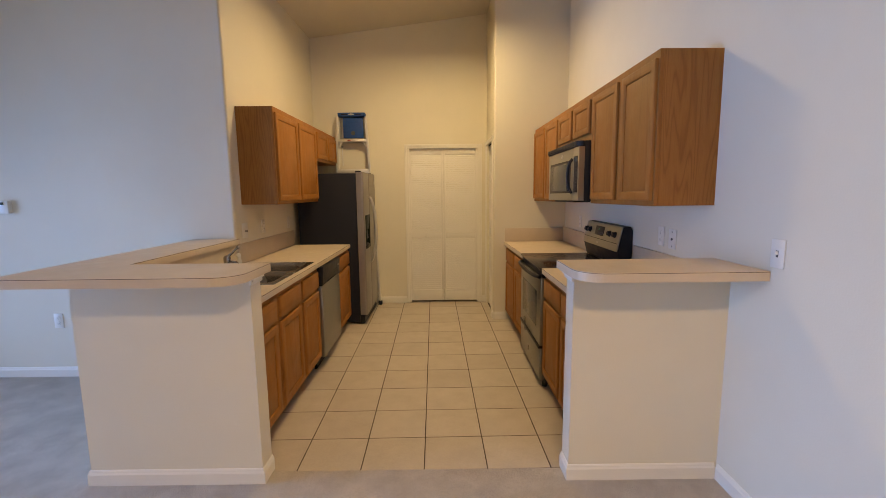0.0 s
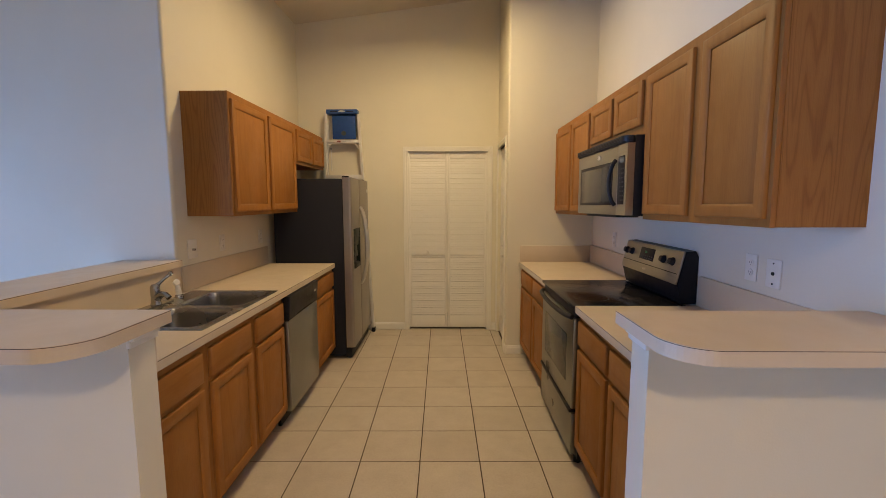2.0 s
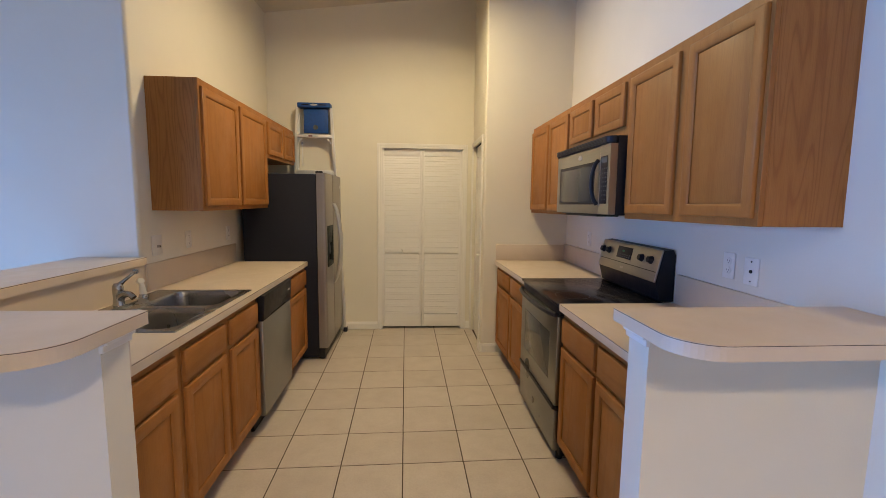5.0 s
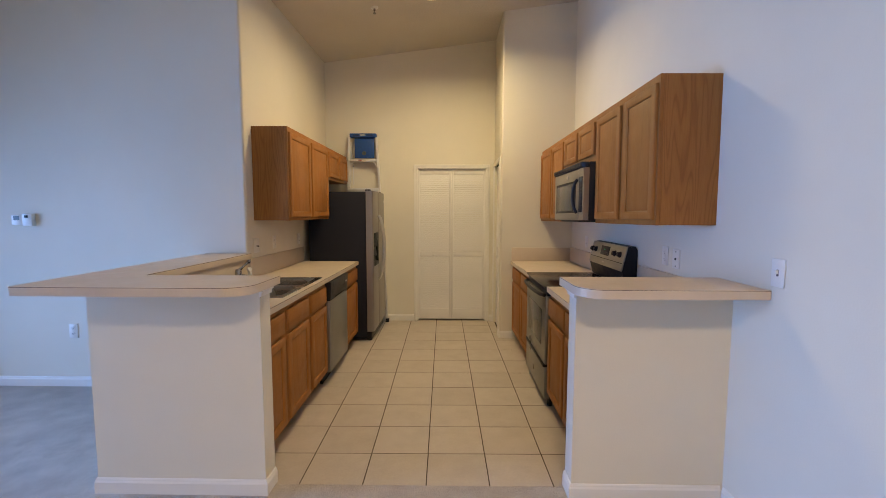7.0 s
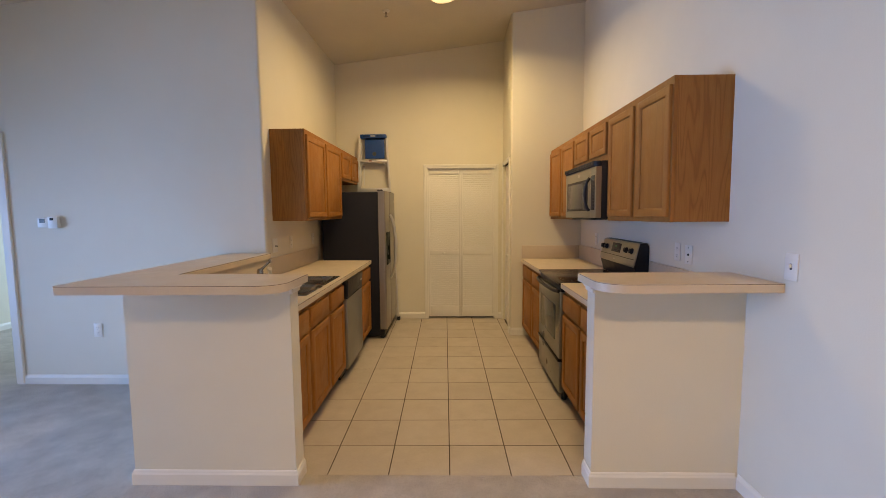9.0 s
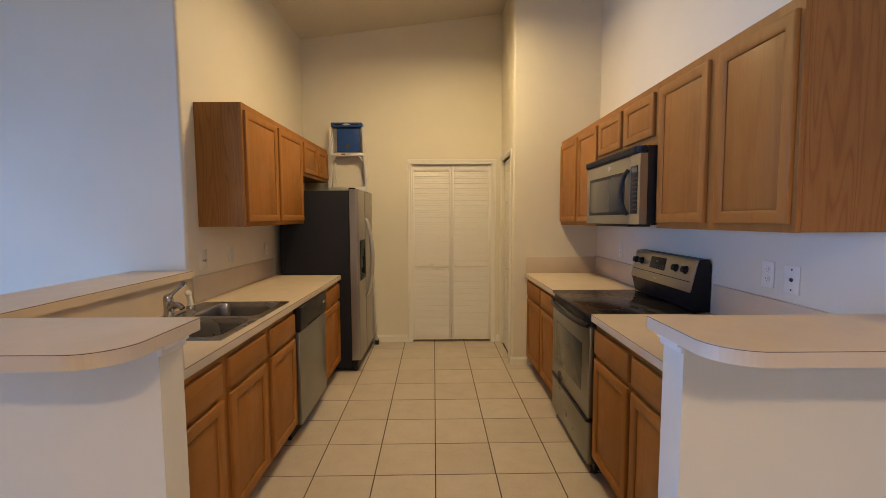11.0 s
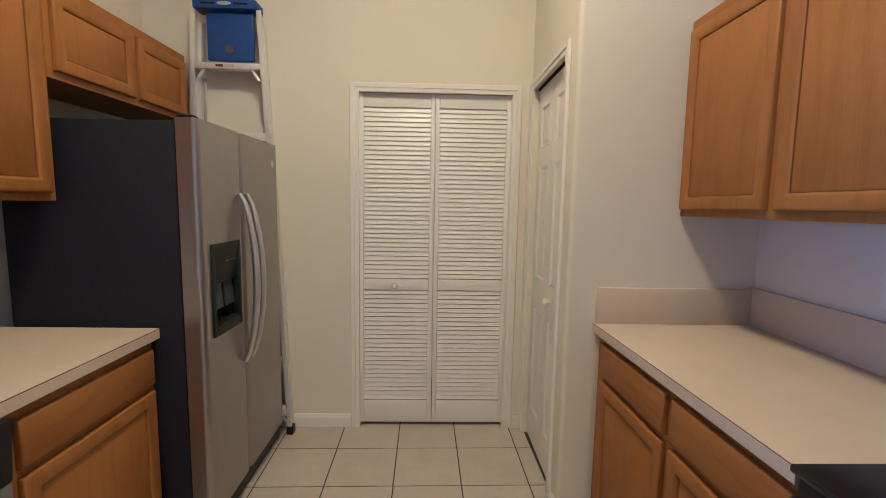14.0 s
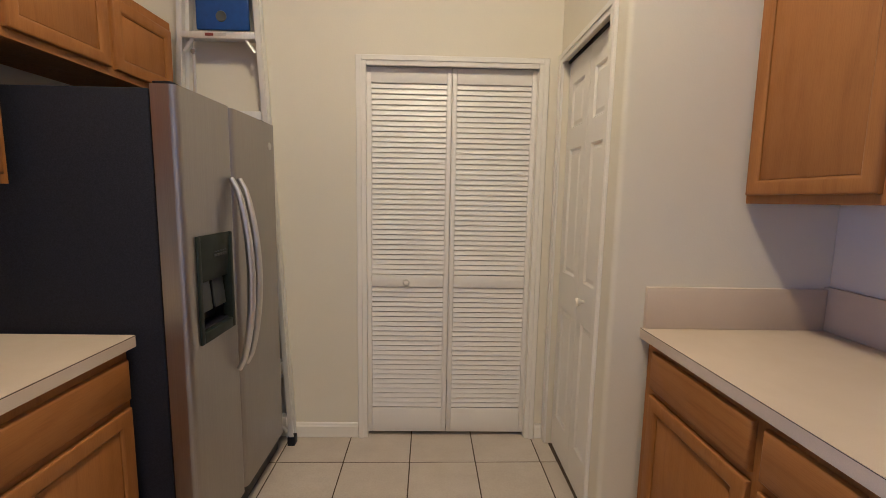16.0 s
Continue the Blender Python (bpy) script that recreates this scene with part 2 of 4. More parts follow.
# ---- shapes ----
def mesh_of(bm, name, mats, smooth=False):
    me = bpy.data.meshes.new(name)
    bmesh.ops.recalc_face_normals(bm, faces=bm.faces)
    bm.to_mesh(me)
    bm.free()
    for m in mats if isinstance(mats, (list, tuple)) else [mats]:
        me.materials.append(m)
    if smooth:
        for p in me.polygons:
            p.use_smooth = True
        me.set_sharp_from_angle(angle=radians(38))
    return me


def box(bm, x0, x1, y0, y1, z0, z1, bevel=0.0, segments=2, mat=0):
    made = bmesh.ops.create_cube(bm, size=1.0)["verts"]
    for v in made:
        v.co = Vector(((x0 + x1) / 2 + v.co.x * (x1 - x0), (y0 + y1) / 2 + v.co.y * (y1 - y0), (z0 + z1) / 2 + v.co.z * (z1 - z0)))
    faces = {f for v in made for f in v.link_faces}
    for f in faces:
        f.material_index = mat
    if bevel:
        edges = list({e for v in made for e in v.link_edges})
        out = bmesh.ops.bevel(bm, geom=edges, offset=bevel, segments=segments, affect="EDGES", profile=0.5)
        for f in out["faces"]:
            f.material_index = mat
    return bm


def boxes(*rows, bevel=0.0):
    bm = bmesh.new()
    for r in rows:
        box(bm, *r, bevel=bevel)
    return bm


def prism(bm, pts, bottom, top, mat=0):
    """An upright prism over a plan outline; top may be a function of x."""
    lift = top if callable(top) else (lambda x: top)
    low = [bm.verts.new((x, y, bottom)) for x, y in pts]
    high = [bm.verts.new((x, y, lift(x))) for x, y in pts]
    faces = [bm.faces.new(low[::-1]), bm.faces.new(high)]
    n = len(pts)
    for i in range(n):
        faces.append(bm.faces.new((low[i], low[(i + 1) % n], high[(i + 1) % n], high[i])))
    for f in faces:
        f.material_index = mat
    return bm


def arc(cx, cy, r, a0, a1, n=8):
    return [(cx + r * math.cos(radians(a0 + (a1 - a0) * i / n)), cy + r * math.sin(radians(a0 + (a1 - a0) * i / n))) for i in range(n + 1)]


def tube(bm, pts, radii, n=12, flat=1.0, cap=True):
    """A round bar along points; flat squashes it across its side."""
    pts = [Vector(p) for p in pts]
    if not isinstance(radii, (list, tuple)):
        radii = [radii] * len(pts)
    rings = []
    side = None
    for i, p in enumerate(pts):
        d = (pts[min(i + 1, len(pts) - 1)] - pts[max(i - 1, 0)]).normalized()
        if side is None:
            side = d.orthogonal().normalized()
        side = (side - d * side.dot(d)).normalized()
        up = d.cross(side)
        rings.append([bm.verts.new(p + radii[i] * (math.cos(a) * side + flat * math.sin(a) * up)) for a in (2 * math.pi * k / n for k in range(n))])
    for a, b in zip(rings, rings[1:]):
        for k in range(n):
            bm.faces.new((a[k], a[(k + 1) % n], b[(k + 1) % n], b[k]))
    if cap:
        bm.faces.new(rings[0][::-1])
        bm.faces.new(rings[-1])
    return bm


def lathe(bm, profile, centre, axis=(0, 0, 1), n=24):
    """A turned shape: rows of radius and height along the axis from the centre."""
    axis, centre = Vector(axis).normalized(), Vector(centre)
    side = axis.orthogonal().normalized()
    up = axis.cross(side)
    rings = []
    for r, h in profile:
        rings.append([bm.verts.new(centre + axis * h + max(r, 1e-4) * (math.cos(a) * side + math.sin(a) * up)) for a in (2 * math.pi * k / n for k in range(n))])
    for a, b in zip(rings, rings[1:]):
        for k in range(n):
            bm.faces.new((a[k], a[(k + 1) % n], b[(k + 1) % n], b[k]))
    bm.faces.new(rings[0][::-1])
    bm.faces.new(rings[-1])
    return bm


# ---- objects ----
def structure(name, bm, mat, label="", category="", smooth=False):
    ob = new(name, mesh_of(bm, name, mat, smooth))
    return tagged(ob, label, category, kind="structure")


def thing(name, at, label, category, group=""):
    ob = new(name)
    ob.empty_display_size = 0.05
    ob.location = at
    return tagged(ob, label, category, group)


def part(name, bm, mat, parent, label="", smooth=True, kind=""):
    """One mesh, given in the world's metres, as a part of a thing or of a part."""
    root = parent
    while root.parent:
        root = root.parent
    bmesh.ops.translate(bm, verts=bm.verts, vec=-Vector(root.location))
    ob = new(name, mesh_of(bm, name, mat, smooth))
    ob.parent = parent
    return tagged(ob, label, kind=kind)


def hang(ob, pivot, turn, dip=0.0, lift=0.0):
    """Set a thing a little out of true about a pivot, as it was fitted in the room."""
    p = Vector(pivot)
    m = pose(*p, 0, 0, math.degrees(turn)) @ pose(0, 0, lift, math.degrees(dip), 0, 0) @ pose(*(-p))
    ob.matrix_basis = m @ ob.matrix_basis
    return ob


# ---- structure ----
WT = lambda x: ceil_z(x) + 0.04
# living-room wall with the doorway; it ends in a rounded corner at the kitchen
bm = bmesh.new()
r = 0.018
prism(bm, [(-3.67, LY), (LX - r, LY)] + arc(LX - r, LY + r, r, -90, 0, 4) + [(LX, BY), (LX - 0.12, BY), (LX - 0.12, LY + 0.12), (-3.67, LY + 0.12)], 0, WT)
structure("wall_left", bm, WALL, "off-white painted wall with a rounded corner", "wall", True)
bm = bmesh.new()
prism(bm, [(-4.49, LY), (-3.672, LY), (-3.672, LY + 0.12), (-4.49, LY + 0.12)], 2.06, WT)
prism(bm, [(-5.6, LY), (-4.492, LY), (-4.492, LY + 0.12), (-5.6, LY + 0.12)], 0, WT)
structure("wall_living", bm, WALL, "off-white painted wall above and beside a doorway", "wall")
bm = bmesh.new()
prism(bm, [(RX, -4.5), (RX + 0.12, -4.5), (RX + 0.12, 6.5), (RX, 6.5)], 0, WT)
structure("wall_right", bm, WALL, "long off-white painted wall", "wall")
bm = bmesh.new()
prism(bm, [(LX - 0.12, BY), (-0.285, BY), (-0.285, BY + 0.12), (LX - 0.12, BY + 0.12)], 0, WT)
prism(bm, [(0.605, BY), (RX, BY), (RX, BY + 0.12), (0.605, BY + 0.12)], 0, WT)
prism(bm, [(-0.285, BY), (0.605, BY), (0.605, BY + 0.12), (-0.285, BY + 0.12)], 2.035, WT)
structure("wall_back", bm, WALL, "cream painted end wall with a closet opening", "wall")
bm = bmesh.new()
r = 0.02
prism(bm, [(RX, PY), (RX, PY + 0.115), (PX + 0.115, PY + 0.115), (PX + 0.115, 4.995), (PX, 4.995)] + arc(PX + r, PY + r, r, 180, 270, 5), 0, WT)
prism(bm, [(PX, 4.995), (PX + 0.115, 4.995), (PX + 0.115, 5.585), (PX, 5.585)], 2.04, WT)
prism(bm, [(PX, 5.585), (PX + 0.115, 5.585), (PX + 0.115, BY - 0.002), (PX, BY - 0.002)], 0, WT)
structure("wall_pantry", bm, WALL, "cream painted pantry walls with a rounded corner", "wall", True)
# walls that close the place
bm = bmesh.new()
prism(bm, [(-5.72, -4.62), (-5.6, -4.62), (-5.6, 0.4), (-5.72, 0.4)], 0, WT)
prism(bm, [(-5.72, 2.6), (-5.6, 2.6), (-5.6, 7.4), (-5.72, 7.4)], 0, WT)
prism(bm, [(-5.72, 0.4), (-5.6, 0.4), (-5.6, 2.6), (-5.72, 2.6)], 2.12, WT)
structure("wall_west", bm, WALL, "off-white wall with a wide glazed opening", "wall")
bm = bmesh.new()
prism(bm, [(-5.6, -4.62), (-1.55, -4.62), (-1.55, -4.5), (-5.6, -4.5)], 0, WT)
prism(bm, [(0.35, -4.62), (RX + 0.12, -4.62), (RX + 0.12, -4.5), (0.35, -4.5)], 0, WT)
prism(bm, [(-1.55, -4.62), (0.35, -4.62), (0.35, -4.5), (-1.55, -4.5)], 2.1, WT)
prism(bm, [(-1.55, -4.62), (0.35, -4.62), (0.35, -4.5), (-1.55, -4.5)], 0, 0.8)
structure("wall_south", bm, WALL, "off-white unseen wall behind with an added window", "wall")
bm = bmesh.new()
prism(bm, [(-5.6, 7.2), (-5.0, 7.2), (-5.0, 7.32), (-5.6, 7.32)], 0, WT)
prism(bm, [(-3.4, 7.2), (LX - 0.12, 7.2), (LX - 0.12, 7.32), (-3.4, 7.32)], 0, WT)
prism(bm, [(-5.0, 7.2), (-3.4, 7.2), (-3.4, 7.32), (-5.0, 7.32)], 2.1, WT)
prism(bm, [(-5.0, 7.2), (-3.4, 7.2), (-3.4, 7.32), (-5.0, 7.32)], 0, 0.8)
prism(bm, [(LX - 0.24, 5.8), (LX - 0.12, 5.8), (LX - 0.12, 7.2), (LX - 0.24, 7.2)], 0, WT)
prism(bm, [(LX - 0.12, 6.4), (RX, 6.4), (RX, 6.5), (LX - 0.12, 6.5)], 0, WT)
structure("wall_north", bm, WALL, "off-white walls of the rooms beyond", "wall")
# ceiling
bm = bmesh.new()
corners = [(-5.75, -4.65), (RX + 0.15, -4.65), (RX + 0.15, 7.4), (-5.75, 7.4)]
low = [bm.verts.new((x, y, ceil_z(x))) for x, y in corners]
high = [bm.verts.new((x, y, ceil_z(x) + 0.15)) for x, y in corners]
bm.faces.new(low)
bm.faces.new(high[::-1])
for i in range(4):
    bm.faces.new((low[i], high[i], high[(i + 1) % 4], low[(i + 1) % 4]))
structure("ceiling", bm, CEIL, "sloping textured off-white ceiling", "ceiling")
# floors
structure("floor", boxes((LX, RX, 2.158, 6.4, -0.12, -0.0022)), GROUT, "tiled kitchen floor with dark grout", "floor")
structure("floor_carpet", boxes((-5.72, RX + 0.1, -4.62, 2.157, -0.12, 0.006), (-5.72, LX - 0.01, 2.157, 7.32, -0.12, 0.006)), CARPET, "beige cut-pile carpet, lightly trodden", "carpet")
# half walls under the bars
bm = bmesh.new()
prism(bm, [(-1.655, 2.07), (-0.787, 2.07), (-0.787, 2.185), (LX, 2.185), (LX, LY), (-1.655, LY)], 0, BAR - 0.041)
structure("half_wall_left", bm, WALL, "off-white painted half wall turning a corner", "wall")
structure("half_wall_right", boxes((0.762, RX, 2.07, 2.185, 0, BAR - 0.041)), WALL, "off-white painted half wall", "wall")


def baseboard(name, pts, height=0.084, thick=0.013):
    """A baseboard with a rounded top along plan points, its back on the wall; the face lies to the right of the way."""
    bm = bmesh.new()
    prof = [(0.0, 0.0), (thick, 0.0), (thick, height - 0.022), (thick - 0.004, height - 0.012), (thick - 0.005, height - 0.006), (thick - 0.009, height), (0.0, height)]
    pts = [Vector(p) for p in pts]
    rings = []
    for i, p in enumerate(pts):
        ways = []
        if i > 0:
            ways.append((p - pts[i - 1]).normalized())
        if i < len(pts) - 1:
            ways.append((pts[i + 1] - p).normalized())
        norms = [Vector((w.y, -w.x)) for w in ways]
        n = sum(norms, Vector((0, 0)))
        n = n / n.dot(norms[0])
        rings.append([bm.verts.new((p.x + n.x * a, p.y + n.y * a, b + 0.002)) for a, b in prof])
    for a, b in zip(rings, rings[1:]):
        for k in range(len(prof)):
            bm.faces.new((a[k], b[k], b[(k + 1) % len(prof)], a[(k + 1) % len(prof)]))
    bm.faces.new(rings[0])
    bm.faces.new(rings[-1][::-1])
    return structure(name, bm, TRIM, "white painted baseboard with a rounded top", "baseboard")


baseboard("baseboard_living", [(-3.602, LY), (-1.668, LY)])
baseboard("baseboard_half_left", [(-1.655, LY - 0.02), (-1.655, 2.07), (-0.787, 2.07), (-0.787, 2.184)])
baseboard("baseboard_half_right", [(0.762, 2.184), (0.762, 2.07), (RX - 0.014, 2.07)])
baseboard("baseboard_right", [(RX, 2.056), (RX, -4.5)])
baseboard("baseboard_back", [(-0.735, BY), (-0.335, BY)])
baseboard("baseboard_back_corner", [(0.662, BY), (PX - 0.002, BY)])
baseboard("baseboard_pantry", [(PX, 4.932), (PX, PY + 0.018), (PX + 0.018, PY), (0.862, PY)])
baseboard("baseboard_room", [(-5.6, 7.2), (LX - 0.25, 7.2)])
baseboard("baseboard_room_west", [(-5.6, 3.55), (-5.6, 7.18)])


def casing(name, axis, plane, out, a0, a1, top, width=0.06, right=True):
    """A door's stepped casing on a wall: axis along which the opening runs, and the way its face looks."""
    bm = bmesh.new()
    for inner, w, t in ((0.0, width, 0.012), (width * 0.45, width * 0.5, 0.017)):
        rows = [(a0 - inner - w, a0 - inner, 0.0, top + inner + w)]
        if right:
            rows.append((a1 + inner, a1 + inner + w, 0.0, top + inner + w))
        rows.append((a0 - inner, a1 + inner, top + inner, top + inner + w))
        for u0, u1, z0, z1 in rows:
            lo, hi = sorted((plane, plane + out * t))
            if axis == "x":
                box(bm, u0, u1, lo, hi, z0, z1, 0.002, 1)
            else:
                box(bm, lo, hi, u0, u1, z0, z1, 0.002, 1)
    return structure(name, bm, TRIM, "white painted stepped door casing", "trim")


casing("trim_closet", "x", BY, -1, -0.280, 0.605, 2.012, 0.052)
casing("trim_pantry", "y", PX, -1, 4.995, 5.585, 2.03, 0.05)
casing("trim_doorway", "x", LY, -1, -4.49, -3.672, 2.05, 0.068)
structure("trim_doorway_jamb", boxes((-3.69, -3.674, LY + 0.001, LY + 0.119, 0.004, 2.05), (-4.488, -4.472, LY + 0.001, LY + 0.119, 0.004, 2.05), (-4.472, -3.69, LY + 0.001, LY + 0.119, 2.034, 2.05)), TRIM, "white painted door jamb", "trim")
structure("trim_closet_track", boxes((-0.283, 0.603, BY + 0.012, BY + 0.05, 2.012, 2.034)), STEEL, "steel track over the closet doors", "trim")
structure("trim_closet_jamb", boxes((-0.2845, -0.281, BY + 0.002, BY + 0.118, 0.0, 2.034), (0.601, 0.6045, BY + 0.002, BY + 0.118, 0.0, 2.034)), TRIM, "white closet jamb", "trim")
structure("trim_pantry_track", boxes((PX + 0.02, PX + 0.07, 4.997, 5.583, 2.0255, 2.0385)), GAP, "dark track over the pantry door", "trim")


def glazed(name, axis, plane, a0, a1, z0, z1, leaves):
    bm = bmesh.new()
    ob = new(name, None)
    tagged(ob, "white framed glazed opening letting in daylight", "window", kind="structure")
    w = (a1 - a0) / leaves
    for i in range(leaves):
        for u0, u1, s0, s1 in ((a0 + i * w, a0 + i * w + 0.06, z0, z1), (a0 + (i + 1) * w - 0.06, a0 + (i + 1) * w, z0, z1), (a0 + i * w + 0.06, a0 + (i + 1) * w - 0.06, z0, z0 + 0.08), (a0 + i * w + 0.06, a0 + (i + 1) * w - 0.06, z1 - 0.06, z1)):
            if axis == "y":
                box(bm, plane - 0.03, plane + 0.03, u0, u1, s0, s1, 0.004, 1)
            else:
                box(bm, u0, u1, plane - 0.03, plane + 0.03, s0, s1, 0.004, 1)
    part("window_frame", bm, TRIM, ob)
    for i in range(leaves):
        g = bmesh.new()
        u0, u1 = a0 + i * w + 0.05, a0 + (i + 1) * w - 0.05
        if axis == "y":
            box(g, plane - 0.003, plane + 0.003, u0, u1, z0 + 0.07, z1 - 0.05)
        else:
            box(g, u0, u1, plane - 0.003, plane + 0.003, z0 + 0.07, z1 - 0.05)
        pane = part("pane", g, PANE, ob)
        pane.visible_shadow = False


glazed("window_1", "y", -5.66, 0.4, 2.6, 0.02, 2.12, 2)
glazed("window_3", "x", 7.26, -5.0, -3.4, 0.8, 2.1, 2)
# unseen opening, made up to go with the fill from behind
glazed("window_2_added", "x", -4.56, -1.55, 0.35, 0.8, 2.1, 2)
structure("ground", boxes((-400, 400, -400, 400, -0.4, -0.125)), plain("lawn", (0.07, 0.09, 0.035), 0.9, 0, 0.4, 3), "flat ground outside", "ground")


# ---- bars and counters ----
def slab(name, outline, z0, z1, at, label):
    ob = thing(name, at, label, "worktop")
    bm = bmesh.new()
    prism(bm, outline, z0, z1 - 0.0034)
    part("edge_band", bm, LAMINATE, ob, smooth=False)
    bm = bmesh.new()
    prism(bm, outline, z1 - 0.0034, z1 - 0.0014)
    part("seam", bm, SEAM, ob, "thin dark seam line", smooth=False)
    bm = bmesh.new()
    prism(bm, outline, z1 - 0.0014, z1)
    part("top_sheet", bm, LAMINATE, ob, smooth=False)
    return ob


R1 = 0.12
left_bar = [(-1.803, 1.845), (-1.785, 1.828), (-0.735 - R1, 1.828)] + arc(-0.735 - R1, 1.828 + R1, R1, -90, 0, 12) + [(-0.735, 2.20), (-1.445, 2.20), (-1.445, LY - 0.003), (-1.803, LY - 0.003)]
slab("breakfast_bar", left_bar, BAR - 0.041, BAR, (-1.3, 2.1, BAR - 0.041), "beige laminate corner breakfast bar on half walls")
right_bar = [(RX - 0.003, 1.828), (RX - 0.003, 2.20), (0.712, 2.20), (0.712, 1.828 + R1)] + arc(0.712 + R1, 1.828 + R1, R1, 180, 270, 12)
slab("breakfast_bar", right_bar, BAR - 0.041, BAR, (1.1, 2.0, BAR - 0.041), "beige laminate breakfast bar with a rounded corner")


def end_trim(name, x, out):
    bm = bmesh.new()
    for z0, z1, t in ((BAR - 0.064, BAR - 0.0415, 0.024), (BAR - 0.085, BAR - 0.064, 0.014)):
        lo, hi = sorted((x + 0.0, x + out * t))
        box(bm, lo, hi, 2.062, 2.185, z0, z1, 0.003, 2)
    structure(name, bm, TRIM, "white stepped moulding under the bar", "trim")


end_trim("trim_bar_left", -0.787, 1)
end_trim("trim_bar_right", 0.762, -1)

SX0, SX1, SY0, SY1 = -1.43, -0.905, 2.645, 3.465


def left_counter():
    ob = thing("worktop", (-1.16, 3.4, 0.862), "long beige laminate worktop with a cut-out for the sink", "worktop")
    h = 0.03
    for name, z0, z1, mat in (("edge_band", 0.862, 0.8962, LAMINATE), ("seam", 0.8962, 0.8988, SEAM), ("top_sheet", 0.8988, 0.90, LAMINATE)):
        bm = bmesh.new()
        xs, ys = [LX + 0.001, SX0 + h, SX1 - h, -0.852], [2.187, SY0 + h, SY1 - h, 4.688]
        grid = {(i, j, k): bm.verts.new((xs[i], ys[j], (z0, z1)[k])) for i in range(4) for j in range(4) for k in range(2)}
        for i in range(3):
            for j in range(3):
                if (i, j) != (1, 1):
                    for k in range(2):
                        bm.faces.new([grid[a, b, k] for a, b in ((i, j), (i + 1, j), (i + 1, j + 1), (i, j + 1))])
        loop = [(0, 0), (1, 0), (2, 0), (3, 0), (3, 1), (3, 2), (3, 3), (2, 3), (1, 3), (0, 3), (0, 2), (0, 1)]
        hole = [(1, 1), (2, 1), (2, 2), (1, 2)]
        for ring in (loop, hole):
            for a, b in zip(ring, ring[1:] + ring[:1]):
                bm.faces.new((grid[(*a, 0)], grid[(*b, 0)], grid[(*b, 1)], grid[(*a, 1)]))
        part(name, bm, mat, ob, smooth=False)
    part("backsplash", boxes((LX + 0.001, LX + 0.02, LY + 0.02, 4.688, 0.9005, 1.06), bevel=0.002), LAMINATE, ob)
    part("backsplash", boxes((LX + 0.001, LX + 0.01, 2.2, LY + 0.0195, 0.9005, BAR - 0.042)), LAMINATE, ob)
    part("backsplash", boxes((LX + 0.011, -0.792, 2.186, 2.195, 0.9005, BAR - 0.042)), LAMINATE, ob)
    hang(ob, (LX, 2.187, 0.90), 0.0055, -0.0012, 0.0105)


left_counter()


def right_counter(y0, y1, label, far, xf, xn):
    ob = slab("worktop", [(xn, y0), (RX - 0.001, y0), (RX - 0.001, y1), (xf, y1)], 0.862, 0.90, (1.17, (y0 + y1) / 2, 0.862), label)
    part("backsplash", boxes((RX - 0.02, RX - 0.001, y0, y1, 0.9005, 1.06), bevel=0.002), LAMINATE, ob)
    if not far:
        ob.location.z += 0.011
    if far:
        part("backsplash", boxes((0.842, RX - 0.021, PY - 0.02, PY - 0.001, 0.9005, 1.052), bevel=0.002), LAMINATE, ob)


right_counter(3.862, PY - 0.001, "beige laminate corner worktop beside the cooker", True, 0.834, 0.857)
right_counter(2.187, 3.092, "beige laminate worktop behind the bar", False, 0.850, 0.850)


# ---- cabinets ----
def cabinet_door(parent, face, out, y0, y1, z0, z1, thick=0.018, rail=0.056):
    """A flat-panel door on a cabinet's face at x = face, looking the way out (1 or -1)."""
    bm = bmesh.new()
    # stepped ring of the door's frame: outer edge rounded, inner edge moulded
    rings = []
    for inset, depth in ((0.0, 0.0), (0.0, thick - 0.006), (0.003, thick - 0.002), (0.008, thick), (rail - 0.014, thick), (rail - 0.010, thick - 0.002), (rail - 0.0032, thick - 0.007), (rail - 0.0028, thick - 0.0145), (rail, thick - 0.0145)):
        x = face + out * (0.001 + depth)
        rings.append([bm.verts.new((x, y, z)) for y, z in ((y0 + inset, z0 + inset), (y1 - inset, z0 + inset), (y1 - inset, z1 - inset), (y0 + inset, z1 - inset))])
    for a, b in zip(rings, rings[1:]):
        for k in range(4):
            bm.faces.new((a[k], a[(k + 1) % 4], b[(k + 1) % 4], b[k]))
    bm.faces.new(rings[0])
    bm.faces.new(rings[-1])
    door = part("door", bm, OAK, parent, smooth=True)
    x = face + out * (thick - 0.0135)
    p = boxes((min(x, x + out * 0.005), max(x, x + out * 0.005), y0 + rail - 0.0005, y1 - rail + 0.0005, z0 + rail - 0.0005, z1 - rail + 0.0005), bevel=0.001)
    part("panel", p, OAK, door)
    return door


def drawer_front(parent, face, out, y0, y1, z0, z1, thick=0.019):
    bm = bmesh.new()
    rings = []
    for inset, depth in ((0.0, 0.0), (0.0, thick - 0.008), (0.003, thick - 0.003), (0.009, thick)):
        x = face + out * (0.001 + depth)
        rings.append([bm.verts.new((x, y, z)) for y, z in ((y0 + inset, z0 + inset), (y1 - inset, z0 + inset), (y1 - inset, z1 - inset), (y0 + inset, z1 - inset))])
    for a, b in zip(rings, rings[1:]):
        for k in range(4):
            bm.faces.new((a[k], a[(k + 1) % 4], b[(k + 1) % 4], b[k]))
    bm.faces.new(rings[0])
    bm.faces.new(rings[-1])
    return part("drawer", bm, OAK_H, parent)


